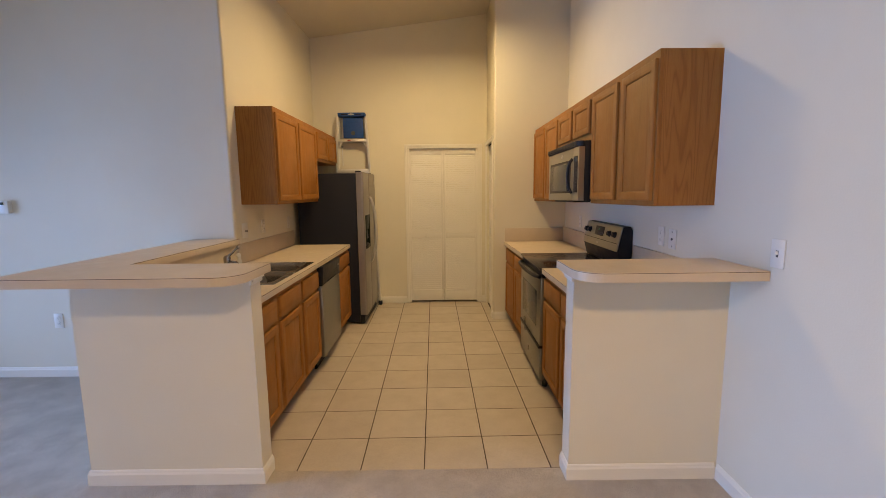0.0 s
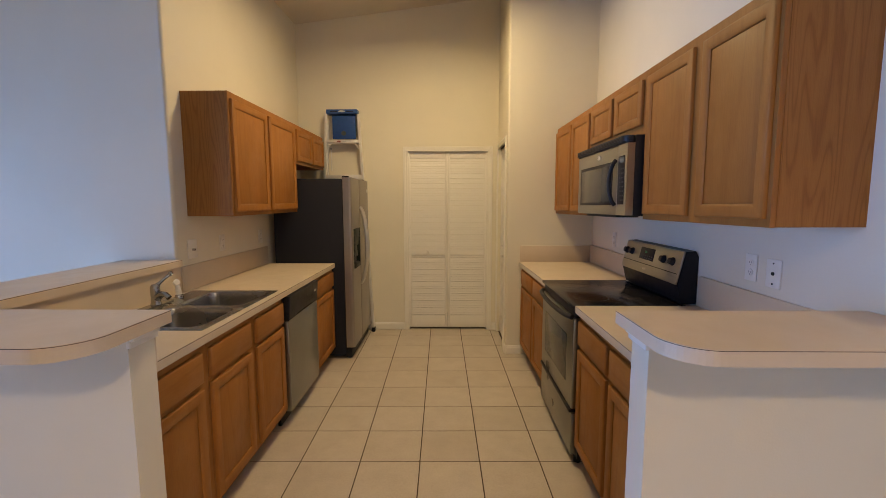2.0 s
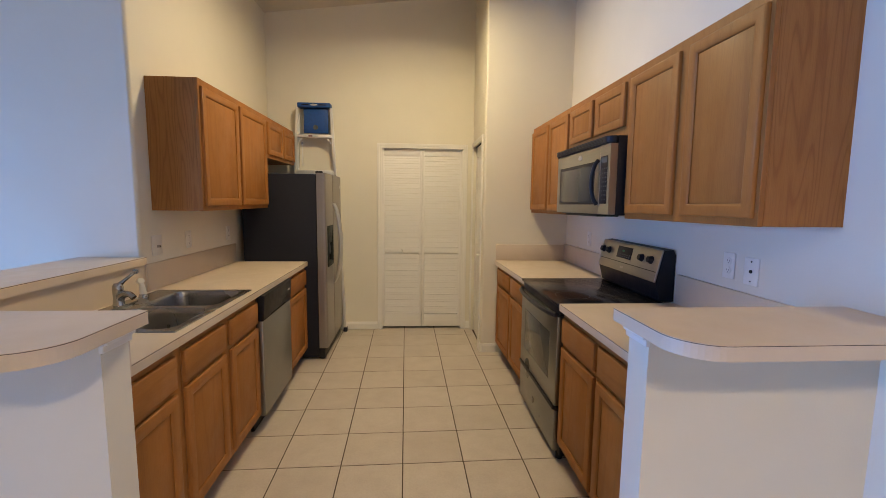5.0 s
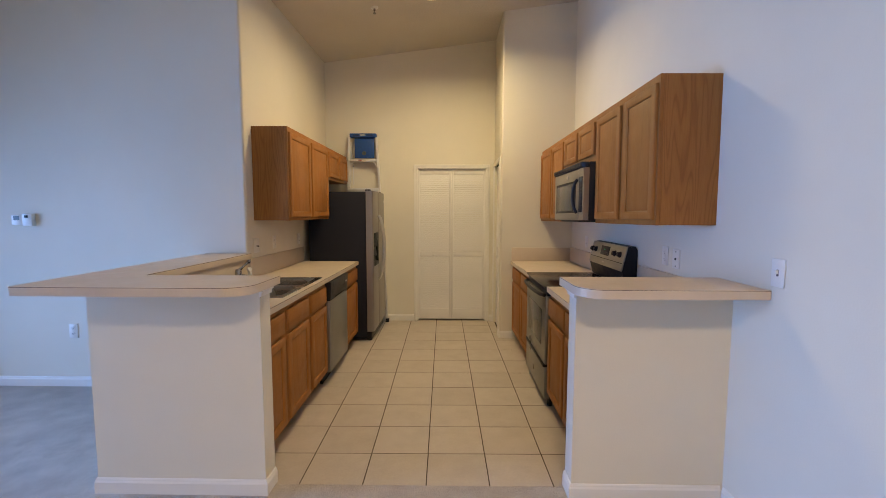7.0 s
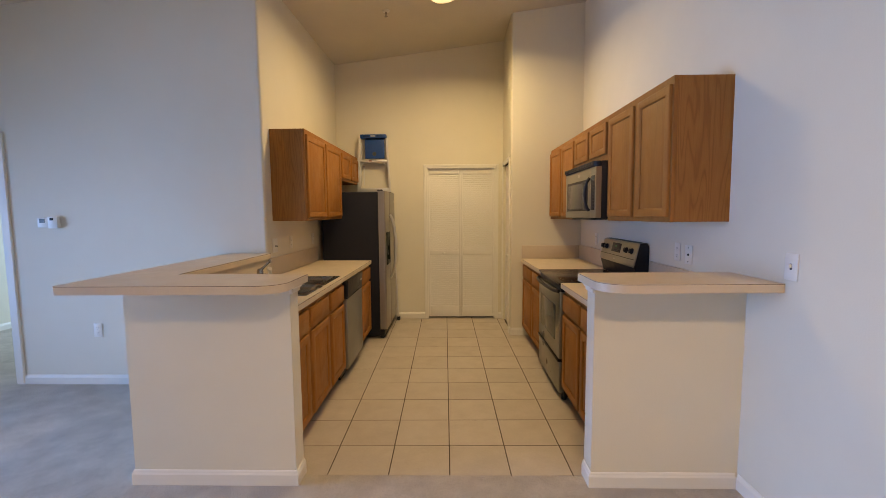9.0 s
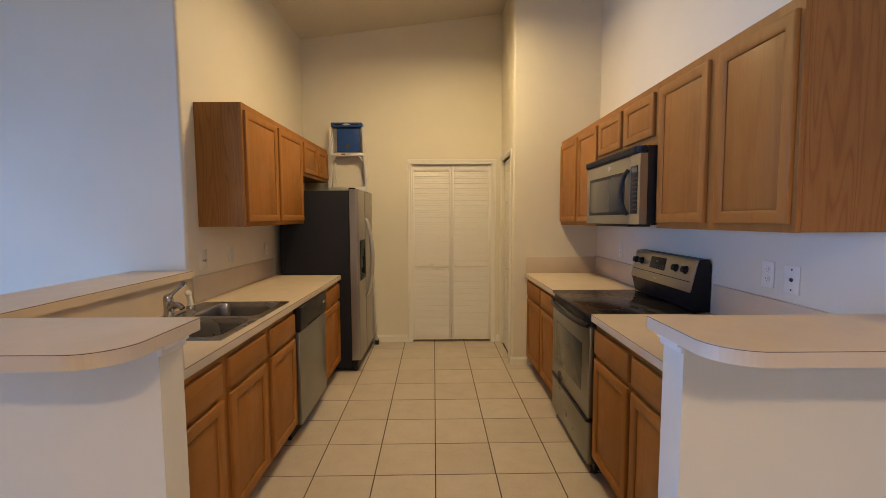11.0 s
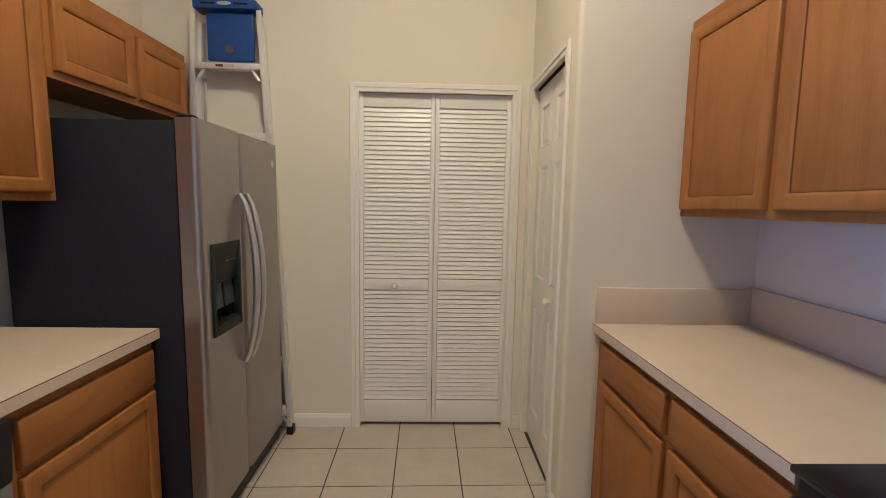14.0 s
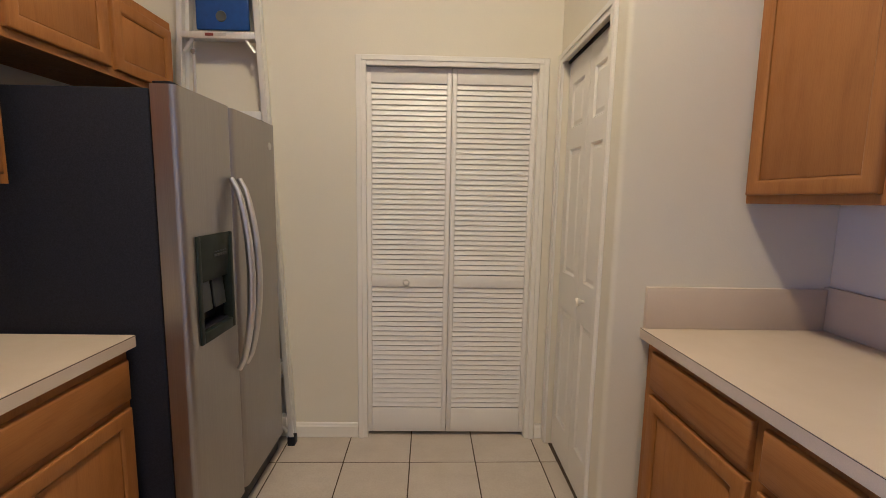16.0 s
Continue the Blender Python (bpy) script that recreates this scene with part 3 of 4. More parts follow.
def base_cabinet(wall, face, y0, y1, fronts, label, open_top=False):
    """fronts: rows of y0, y1: a drawer over a door."""
    out = 1 if face > wall else -1
    ob = thing("base_cabinet", ((wall + face) / 2, (y0 + y1) / 2, 0.0), label, "cabinet", "base cabinets")
    lo, hi = sorted((wall + out * 0.002, face - out * 0.02))
    bm = bmesh.new()
    top = 0.70 if open_top else 0.870
    box(bm, lo, hi, y0 + 0.001, y1 - 0.001, 0.10, top)
    part("body", bm, OAK_END, ob, smooth=False)
    a, b = sorted((face - out * 0.019, face))
    bm = bmesh.new()
    box(bm, a, b, y0 + 0.001, y1 - 0.001, 0.10, 0.870, 0.001, 1)
    part("face_frame", bm, OAK, ob, smooth=False)
    k0, k1 = sorted((face - out * 0.075, face - out * 0.09))
    part("toe_kick", boxes((k0, k1, y0 + 0.001, y1 - 0.001, 0.0, 0.099)), OAK_H, ob, "shadowed recessed plinth board", smooth=False)
    for p, q in fronts:
        drawer_front(ob, face, out, p, q, 0.702, 0.834)
        cabinet_door(ob, face, out, p, q, 0.125, 0.676)
    return ob


LF, RF = -0.88, 0.862
hang(base_cabinet(LX, LF, 2.187, 2.628, [(2.21, 2.572)], "honey oak base cabinet with one drawer beside the half wall"), (LX, 2.187, 0.0), 0.0055)
hang(base_cabinet(LX, LF, 2.629, 3.487, [(2.636, 3.022), (3.086, 3.470)], "honey oak sink cabinet with two doors", True), (LX, 2.187, 0.0), 0.0055)
hang(base_cabinet(LX, LF, 4.102, 4.683, [(4.14, 4.668)], "honey oak base cabinet between dishwasher and fridge"), (LX, 2.187, 0.0), 0.0055)
hang(base_cabinet(RX, RF, 3.863, PY - 0.002, [(3.885, 4.30), (4.335, 4.80)], "honey oak base cabinet with two doors beside the pantry wall"), (RX, PY - 0.002, 0.0), 0.021)
base_cabinet(RX, 0.880, 2.187, 3.094, [(2.20, 2.632), (2.668, 3.078)], "honey oak base cabinet with two doors behind the bar")


def wall_cabinet(wall, face, y0, y1, z0, z1, fronts, label, foot=0.028):
    out = 1 if face > wall else -1
    ob = thing("wall_cabinet", ((wall + face) / 2, (y0 + y1) / 2, z0), label, "cabinet", "wall cabinets")
    lo, hi = sorted((wall + (0.001 if out > 0 else 0.04), face - out * 0.02))
    part("body", boxes((lo, hi, y0 + 0.001, y1 - 0.001, z0 + 0.001, z1), bevel=0.001), OAK_END, ob, smooth=False)
    a, b = sorted((face - out * 0.019, face))
    part("face_frame", boxes((a, b, y0, y1, z0, z1), bevel=0.0015), OAK, ob, smooth=False)
    for p, q in fronts:
        cabinet_door(ob, face, out, p, q, z0 + foot, z1 - 0.042, rail=0.052)
    return ob


LU, RU = -1.180, 1.203
RUN = ((RX, 2.24, 1.76), 0.014, -0.0105, 0.009)
UB, UT = 1.372, 2.134
wall_cabinet(LX, LU, 3.525, 4.662, UB + 0.004, UT + 0.008, [(3.545, 4.065), (4.098, 4.636)], "honey oak wall cabinet with two tall doors")
wall_cabinet(LX, LU, 4.664, 5.51, 1.80, UT + 0.008, [(4.688, 5.095), (5.125, 5.49)], "short honey oak cabinet above the fridge")
hang(wall_cabinet(RX, RU, 2.24, 3.118, UB, UT, [(2.256, 2.635), (2.70, 3.098)], "honey oak wall cabinet with two tall doors and figured end"), *RUN)
hang(wall_cabinet(RX, RU, 3.12, 3.938, 1.814, UT, [(3.155, 3.512), (3.555, 3.918)], "short honey oak cabinet above the microwave", 0.049), *RUN)
hang(wall_cabinet(RX, RU, 3.94, PY - 0.002, UB, UT, [(3.965, 4.365), (4.40, 4.838)], "honey oak wall cabinet with two doors beside the pantry wall"), *RUN)


# ---- appliances ----
def dishwasher():
    y0, y1, f = 3.49, 4.099, -0.86
    ob = thing("dishwasher", (-1.15, 3.79, 0.0), "stainless dishwasher with a black control panel under the worktop", "dishwasher")
    part("body", boxes((LX + 0.02, f - 0.02, y0 + 0.003, y1 - 0.003, 0.09, 0.868)), BLACK, ob, smooth=False)
    part("door", boxes((f - 0.02, f + 0.016, y0 + 0.004, y1 - 0.004, 0.10, 0.706), bevel=0.005), STEEL_DULL, ob, "brushed steel door")
    bm = bmesh.new()
    # the panel leans out at its top
    box(bm, f - 0.02, f + 0.03, y0 + 0.004, y1 - 0.004, 0.708, 0.866, 0.006, 3)
    for v in bm.verts:
        if v.co.x > f:
            v.co.x -= (0.866 - v.co.z) * 0.06
    panel = part("control_panel", bm, BLACK, ob)
    # the panel is not hollowed; this dark strip stands for the recess's shade
    part("recess_shade_strip", boxes((f + 0.018, f + 0.0215, y0 + 0.15, y1 - 0.15, 0.715, 0.742), bevel=0.001), GAP, panel, "flat dark strip standing for the shade of a finger recess")
    for y, z, w in ((0.34, 0.800, 0.05), (0.34, 0.745, 0.05), (0.41, 0.800, 0.022), (0.445, 0.812, 0.012), (0.468, 0.812, 0.012)):
        x = f + 0.0298 - (0.866 - z) * 0.06
        part("print", boxes((x - 0.001, x + 0.0008, y0 + y, y0 + y + w, z, z + 0.0025)), PRINT_HOLE_GREY, panel, smooth=False)
    for k in range(10):
        y, z = y0 + 0.40 + 0.018 * (k % 5), 0.752 + 0.022 * (k // 5)
        x = f + 0.0298 - (0.866 - z) * 0.06
        part("button", boxes((x - 0.001, x + 0.0012, y, y + 0.009, z, z + 0.005), bevel=0.0006), GREY_PLASTIC, panel)
    oval = lathe(bmesh.new(), [(0.0, 0), (0.014, 0.0), (0.013, 0.003), (0.0, 0.003)], (0.0, 0.0, 0.0), (1, 0, 0))
    for v in oval.verts:
        v.co = Vector((f + 0.0258 + v.co.x, y1 - 0.075 + v.co.y * 1.9, 0.80 + v.co.z * 0.62))
    part("badge", oval, BADGE, panel, "small pale oval badge")
    part("plinth", boxes((f - 0.08, f - 0.06, y0 + 0.003, y1 - 0.003, 0.0, 0.095)), BLACK, ob, smooth=False)
    hang(ob, (LX, 2.187, 0.0), 0.0055)


dishwasher()


def fridge():
    y0, y1, f, top = 4.706, 5.505, -0.703, 1.682
    split = 5.056
    ob = thing("fridge", (-1.08, 5.12, 0.0), "side-by-side stainless fridge-freezer with black sides and water dispenser", "refrigerator")
    part("body", boxes((LX + 0.06, f - 0.085, y0, y1, 0.03, top - 0.012), bevel=0.006), BLACK_SIDE, ob, "black pebbled case")
    for name, a, b in (("freezer_door", y0 + 0.001, split - 0.0055), ("fridge_door", split + 0.0055, y1 - 0.001)):
        bm = bmesh.new()
        d0, d1, e0, e1 = 4.765, 5.005, 0.845, 1.215
        near = [(f - 0.078, a), (f - 0.022, a)] + arc(f - 0.022, a + 0.022, 0.022, -90, 0, 6)
        far = arc(f - 0.022, b - 0.022, 0.022, 0, 90, 6) + [(f - 0.078, b)]
        if a < split - 0.1:
            # the freezer door is open behind the dispenser
            prism(bm, near + far, 0.11, e0)
            prism(bm, near + far, e1, top)
            prism(bm, near + [(f, d0), (f - 0.078, d0)], e0, e1)
            prism(bm, [(f - 0.078, d1), (f, d1)] + far, e0, e1)
        else:
            prism(bm, near + far, 0.11, top)
        door = part(name, bm, STEEL_UP, ob, "brushed steel door")
        part("gasket", boxes((f - 0.0845, f - 0.0785, a + 0.008, b - 0.008, 0.12, top - 0.01)), GAP, door, "dark door seal", smooth=False)
        s = 1 if a < split - 0.1 else -1
        hy = split - 0.032 if s == 1 else split + 0.036
        n = 18
        zs = [0.655 + 0.76 * i / n for i in range(n + 1)]
        pts = [(f + 0.006 + 0.062 * math.sin(math.pi * i / n) ** 0.6, hy, z) for i, z in enumerate(zs)]
        part("handle", tube(bmesh.new(), pts, [0.010 + 0.006 * math.sin(math.pi * i / n) for i in range(n + 1)], 12), ALUMINIUM, door, "long bowed satin metal handle")
        if s == 1:
            disp = part("dispenser", boxes((f - 0.03, f + 0.009, d0, d0 + 0.019, e0, e1), (f - 0.03, f + 0.009, d1 - 0.019, d1, e0, e1), (f - 0.05, f + 0.009, d0 + 0.0195, d1 - 0.0195, e0, 0.884), bevel=0.003), GREY_PLASTIC, door, "dark plastic dispenser surround")
            fascia = boxes((f - 0.05, f + 0.0075, d0 + 0.0195, d1 - 0.0195, 1.052, e1), bevel=0.003)
            for v in fascia.verts:
                if v.co.x > f and v.co.z < 1.1:
                    v.co.x -= 0.012
            part("dispenser_fascia", fascia, GREY_PLASTIC, door)
            part("dispenser_well", boxes((f - 0.076, f - 0.0705, d0 + 0.001, d1 - 0.001, e0 + 0.001, e1 - 0.001)), GAP, door, "black recess", smooth=False)
            for u in (d0 + 0.032, d0 + 0.128):
                lever = boxes((f - 0.030, f - 0.018, u, u + 0.08, 0.945, 1.05), bevel=0.005)
                for v in lever.verts:
                    v.co.x += (1.05 - v.co.z) * 0.10
                part("dispenser_lever", lever, PADDLE, door, "grey paddle")
            part("drip_tray", boxes((f - 0.06, f - 0.004, d0 + 0.03, d1 - 0.03, 0.8845, 0.892), bevel=0.002), BLACK, door)
            bm = bmesh.new()
            for k in range(5):
                box(bm, f + 0.004, f + 0.0083, d0 + 0.11 + 0.018 * k, d0 + 0.122 + 0.018 * k, 1.135, 1.143)
                box(bm, f + 0.004, f + 0.0083, d0 + 0.112 + 0.018 * k, d0 + 0.12 + 0.018 * k, 1.150, 1.154)
            part("dispenser_marks", bm, PRINT_HOLE_GREY, door, "row of small pale key marks", smooth=False)
        else:
            part("badge", lathe(bmesh.new(), [(0.0, 0), (0.018, 0.0), (0.0165, 0.003), (0.012, 0.0015), (0.0, 0.0015)], (f + 0.0005, y1 - 0.075, 1.578), (1, 0, 0)), ALUMINIUM, door, "small round badge")
    part("grille", boxes((f - 0.085, f - 0.03, y0 + 0.01, y1 - 0.01, 0.012, 0.105), bevel=0.004), BLACK, ob, "black kick grille")
    for yy in (y0 + 0.03, y1 - 0.09):
        part("hinge_cover", boxes((f - 0.09, f - 0.030, yy, yy + 0.045, top - 0.006, top + 0.016), bevel=0.006), BLACK, ob)
    for xx, yy in ((f - 0.06, y0 + 0.05), (f - 0.06, y1 - 0.05), (LX + 0.15, y0 + 0.05), (LX + 0.15, y1 - 0.05)):
        part("foot", lathe(bmesh.new(), [(0.018, 0.0), (0.018, 0.035)], (xx, yy, 0.0)), BLACK, ob)


fridge()


def microwave():
    y0, y1, z0, z1, f = 3.136, 3.936, 1.388, 1.812, 1.118
    ob = thing("microwave", (1.32, 3.475, z0), "over-the-range stainless microwave with a black handle", "microwave")
    part("body", boxes((f + 0.041, RX - 0.002, y0, y1, z0, z1), bevel=0.003), BLACK, ob, "black case")
    bm = bmesh.new()
    prism(bm, [(f + 0.0405, y1), (f - 0.012, y1), (f - 0.014, y1 - 0.01), (f - 0.014, y0 + 0.05)] + arc(f + 0.036, y0 + 0.05, 0.05, 180, 265, 6), 1.780, z1 - 0.001)
    prism(bm, [(f + 0.0405, y1), (f - 0.004, y1), (f - 0.004, y0 + 0.05)] + arc(f + 0.036, y0 + 0.05, 0.04, 180, 265, 6), 1.7715, 1.780)
    vent = part("vent", bm, BLACK, ob, "black top vent with a rounded end", smooth=False)
    # dark bars on the solid vent in place of shaded slots
    for k in range(3):
        part("vent_slot_shade", boxes((f - 0.0152, f - 0.0138, y0 + 0.07, y1 - 0.02, 1.785 + 0.007 * k, 1.788 + 0.007 * k)), GAP, vent, smooth=False)
    door = part("door", boxes((f, f + 0.040, 3.256, y1 - 0.002, z0 + 0.004, 1.771), bevel=0.005), STEEL, ob, "brushed steel door")
    w = boxes((f - 0.0025, f + 0.001, 3.322, 3.875, z0 + 0.058, 1.69), bevel=0.0012)
    win = part("window", w, BLACK, door, "black window surround")
    part("pane", boxes((f - 0.0042, f - 0.0027, 3.345, 3.855, z0 + 0.075, 1.67), bevel=0.0006), OVEN_PANE, win, "dark grey screened glass")
    oval = lathe(bmesh.new(), [(0.0, 0), (0.016, 0.0), (0.0145, 0.004), (0.0, 0.004)], (f - 0.0005, 0.0, 0.0), (-1, 0, 0))
    for v in oval.verts:
        v.co.y, v.co.z = 3.538 + v.co.y * 1.7, 1.733 + v.co.z
    part("badge", oval, BADGE, door, "small pale oval badge")
    n = 14
    zs = [1.445 + 0.25 * i / n for i in range(n + 1)]
    pts = [(f - 0.004 - 0.030 * math.sin(math.pi * i / n) ** 0.55, 3.270 + 0.020 * math.sin(math.pi * i / n), z) for i, z in enumerate(zs)]
    part("handle", tube(bmesh.new(), pts, 0.0115, 12), BLACK, door, "bowed black handle")
    bm = bmesh.new()
    prism(bm, [(f + 0.040, 3.253), (f, 3.253), (f, y0 + 0.001), (f + 0.040, y0 + 0.001)], z0 + 0.004, 1.771)
    panel = part("control_panel", bm, STEEL, ob, "brushed steel panel beside the door", smooth=False)
    part("seam", boxes((f - 0.0012, f + 0.002, 3.2532, 3.2558, z0 + 0.006, 1.769)), ALUMINIUM, ob, "bright seam beside the door", smooth=False)
    part("keypad", boxes((f - 0.0015, f + 0.001, y0 + 0.028, 3.246, z0 + 0.062, 1.71), bevel=0.0006), BLACK, panel, "black keypad")
    for r_ in range(8):
        for c_ in range(4):
            ky, kz = y0 + 0.033 + 0.020 * c_, z0 + 0.082 + 0.024 * r_
            part("key", boxes((f - 0.0026, f - 0.0012, ky, ky + 0.012, kz, kz + 0.007), bevel=0.0004), PRINT_HOLE_GREY, panel)
    part("display", boxes((f - 0.0026, f - 0.0012, y0 + 0.034, 3.240, z0 + 0.285, z0 + 0.313)), SCREEN_GREY, panel)
    # unlit filter that stands out below the case
    part("under_filter", boxes((f + 0.03, f + 0.16, 3.33, 3.82, z0 - 0.012, z0)), GREY_PLASTIC, ob, "dark filter under the case")
    hang(ob, *RUN)


microwave()


def cooker():
    y0, y1, f = 3.098, 3.858, 0.858
    ob = thing("cooker", (1.15, 3.475, 0.0), "stainless electric cooker with a black glass hob", "cooker")
    part("body", boxes((f + 0.03, RX - 0.03, y0, y1, 0.03, 0.893), bevel=0.003), BLACK, ob, "black sides")
    part("hob", boxes((f - 0.018, RX - 0.085, y0 - 0.001, y1 + 0.001, 0.8935, 0.910), bevel=0.004), GLASS_TOP, ob, "glossy black ceramic hob")
    ringm = plain("hob_ring_print", (0.020, 0.020, 0.024), 0.16)
    for hx, hy, hr in ((1.0, 3.30, 0.10), (1.0, 3.66, 0.085), (1.27, 3.30, 0.075), (1.27, 3.66, 0.10)):
        bm = bmesh.new()
        n = 40
        a = [[bm.verts.new((hx + rr * math.cos(2 * math.pi * k / n), hy + rr * math.sin(2 * math.pi * k / n), 0.9106)) for k in range(n)] for rr in (hr, hr - 0.003)]
        for k in range(n):
            bm.faces.new((a[0][k], a[0][(k + 1) % n], a[1][(k + 1) % n], a[1][k]))
        part("burner_ring", bm, ringm, ob, "faint printed ring", smooth=False)
    part("vent_rail", boxes((f - 0.002, f + 0.03, y0 + 0.004, y1 - 0.004, 0.838, 0.892), bevel=0.003), BLACK, ob)
    door = part("oven_door", boxes((f - 0.012, f + 0.03, y0 + 0.005, y1 - 0.005, 0.325, 0.836), bevel=0.006), STEEL_DARK, ob, "brushed steel oven door")
    part("oven_window", boxes((f - 0.0145, f - 0.011, y0 + 0.125, y1 - 0.105, 0.44, 0.715), bevel=0.001), DARK_GLASS, door, "dark glass window")
    bm = bmesh.new()
    n = 16
    pts = [(f - 0.016 - 0.042 * math.sin(math.pi * i / n) ** 0.4, y0 + 0.02 + (y1 - y0 - 0.04) * i / n, 0.842) for i in range(n + 1)]
    tube(bm, pts, 0.014, 12)
    part("oven_handle", bm, BLACK, door, "full-width bowed black handle")
    drawer = part("drawer", boxes((f - 0.010, f + 0.03, y0 + 0.005, y1 - 0.005, 0.06, 0.30), bevel=0.006), STEEL_DARK, ob, "steel storage drawer")
    part("drawer_grip", boxes((f - 0.020, f + 0.02, y0 + 0.01, y1 - 0.01, 0.302, 0.323), bevel=0.004), BLACK, drawer, "black grip strip")
    g0 = y0 + 0.034
    # the back panel leans away from the cook
    bm = bmesh.new()
    side = [(1.405, 1.015), (1.445, 1.196), (1.495, 1.20), (RX - 0.004, 1.17), (RX - 0.004, 0.91), (1.432, 0.911)]
    a = [bm.verts.new((x, g0, z)) for x, z in side]
    b = [bm.verts.new((x, y1, z)) for x, z in side]
    bm.faces.new(a)
    bm.faces.new(b[::-1])
    for i in range(len(side)):
        bm.faces.new((a[i], b[i], b[(i + 1) % len(side)], a[(i + 1) % len(side)]))
    guard = part("backguard", bm, BLACK, ob, "black upright back", smooth=False)
    up = Vector((0.04, 0, 0.181)).normalized()
    norm = Vector((-up.z, 0, up.x))
    base = Vector((1.405, 0, 1.015))

    def tilted(y_a, y_b, s0, s1, d0, d1, bevel=0.001):
        bm2 = bmesh.new()
        box(bm2, d0, d1, y_a, y_b, s0, s1, bevel, 2)
        for v in bm2.verts:
            v.co = base + norm * v.co.x + up * v.co.z + Vector((0, v.co.y, 0))
        return bm2

    plate = part("control_plate", tilted(g0 + 0.002, y1 - 0.002, 0.0, 0.186, 0.0, 0.012, 0.005), STEEL, guard, "brushed steel control plate")
    # nothing is pressed in: a dark strip on the plate gives the groove's shade
    part("groove_shade_strip", tilted(g0 + 0.012, y1 - 0.012, 0.056, 0.0595, 0.0121, 0.0128, 0), GAP, guard, "thin dark strip standing for the shade in a pressed groove", smooth=False)
    part("clock", tilted(3.435, 3.62, 0.085, 0.160, 0.0122, 0.0145), BLACK, guard, "black clock panel with green digits")
    for k in range(3):
        part("digit", tilted(3.531 + 0.009 * k, 3.537 + 0.009 * k, 0.127, 0.129, 0.0146, 0.0150, 0), GREEN_DIGITS, guard, smooth=False)
        part("digit", tilted(3.531 + 0.009 * k, 3.5325 + 0.009 * k, 0.1295, 0.139, 0.0146, 0.0150, 0), GREEN_DIGITS, guard, smooth=False)
        part("digit", tilted(3.533 + 0.009 * k, 3.537 + 0.009 * k, 0.137, 0.139, 0.0146, 0.0150, 0), GREEN_DIGITS, guard, smooth=False)
    for r_ in range(2):
        for c_ in range(6):
            part("clock_button", tilted(3.447 + 0.028 * c_, 3.463 + 0.028 * c_, 0.092 + 0.014 * r_, 0.099 + 0.014 * r_, 0.0146, 0.0154, 0.0003), PRINT_HOLE_GREY, guard)
    for yy in (3.215, 3.315, 3.735, 3.815):
        c = base + norm * 0.0122 + up * 0.118 + Vector((0, yy, 0))
        bm3 = lathe(bmesh.new(), [(0.0, 0.0), (0.024, 0.0), (0.023, 0.006), (0.019, 0.010), (0.017, 0.024), (0.0, 0.025)], c, norm, 20)
        part("knob", bm3, BLACK, guard, "round black knob")
    part("badge", tilted(3.50, 3.54, 0.022, 0.034, 0.0122, 0.0135), BADGE, guard)
    for xx, yy in ((0.9, y0 + 0.04), (0.9, y1 - 0.04), (1.42, y0 + 0.04), (1.42, y1 - 0.04)):
        part("foot", lathe(bmesh.new(), [(0.02, 0.0), (0.02, 0.032)], (xx, yy, 0.0)), BLACK, ob)


cooker()


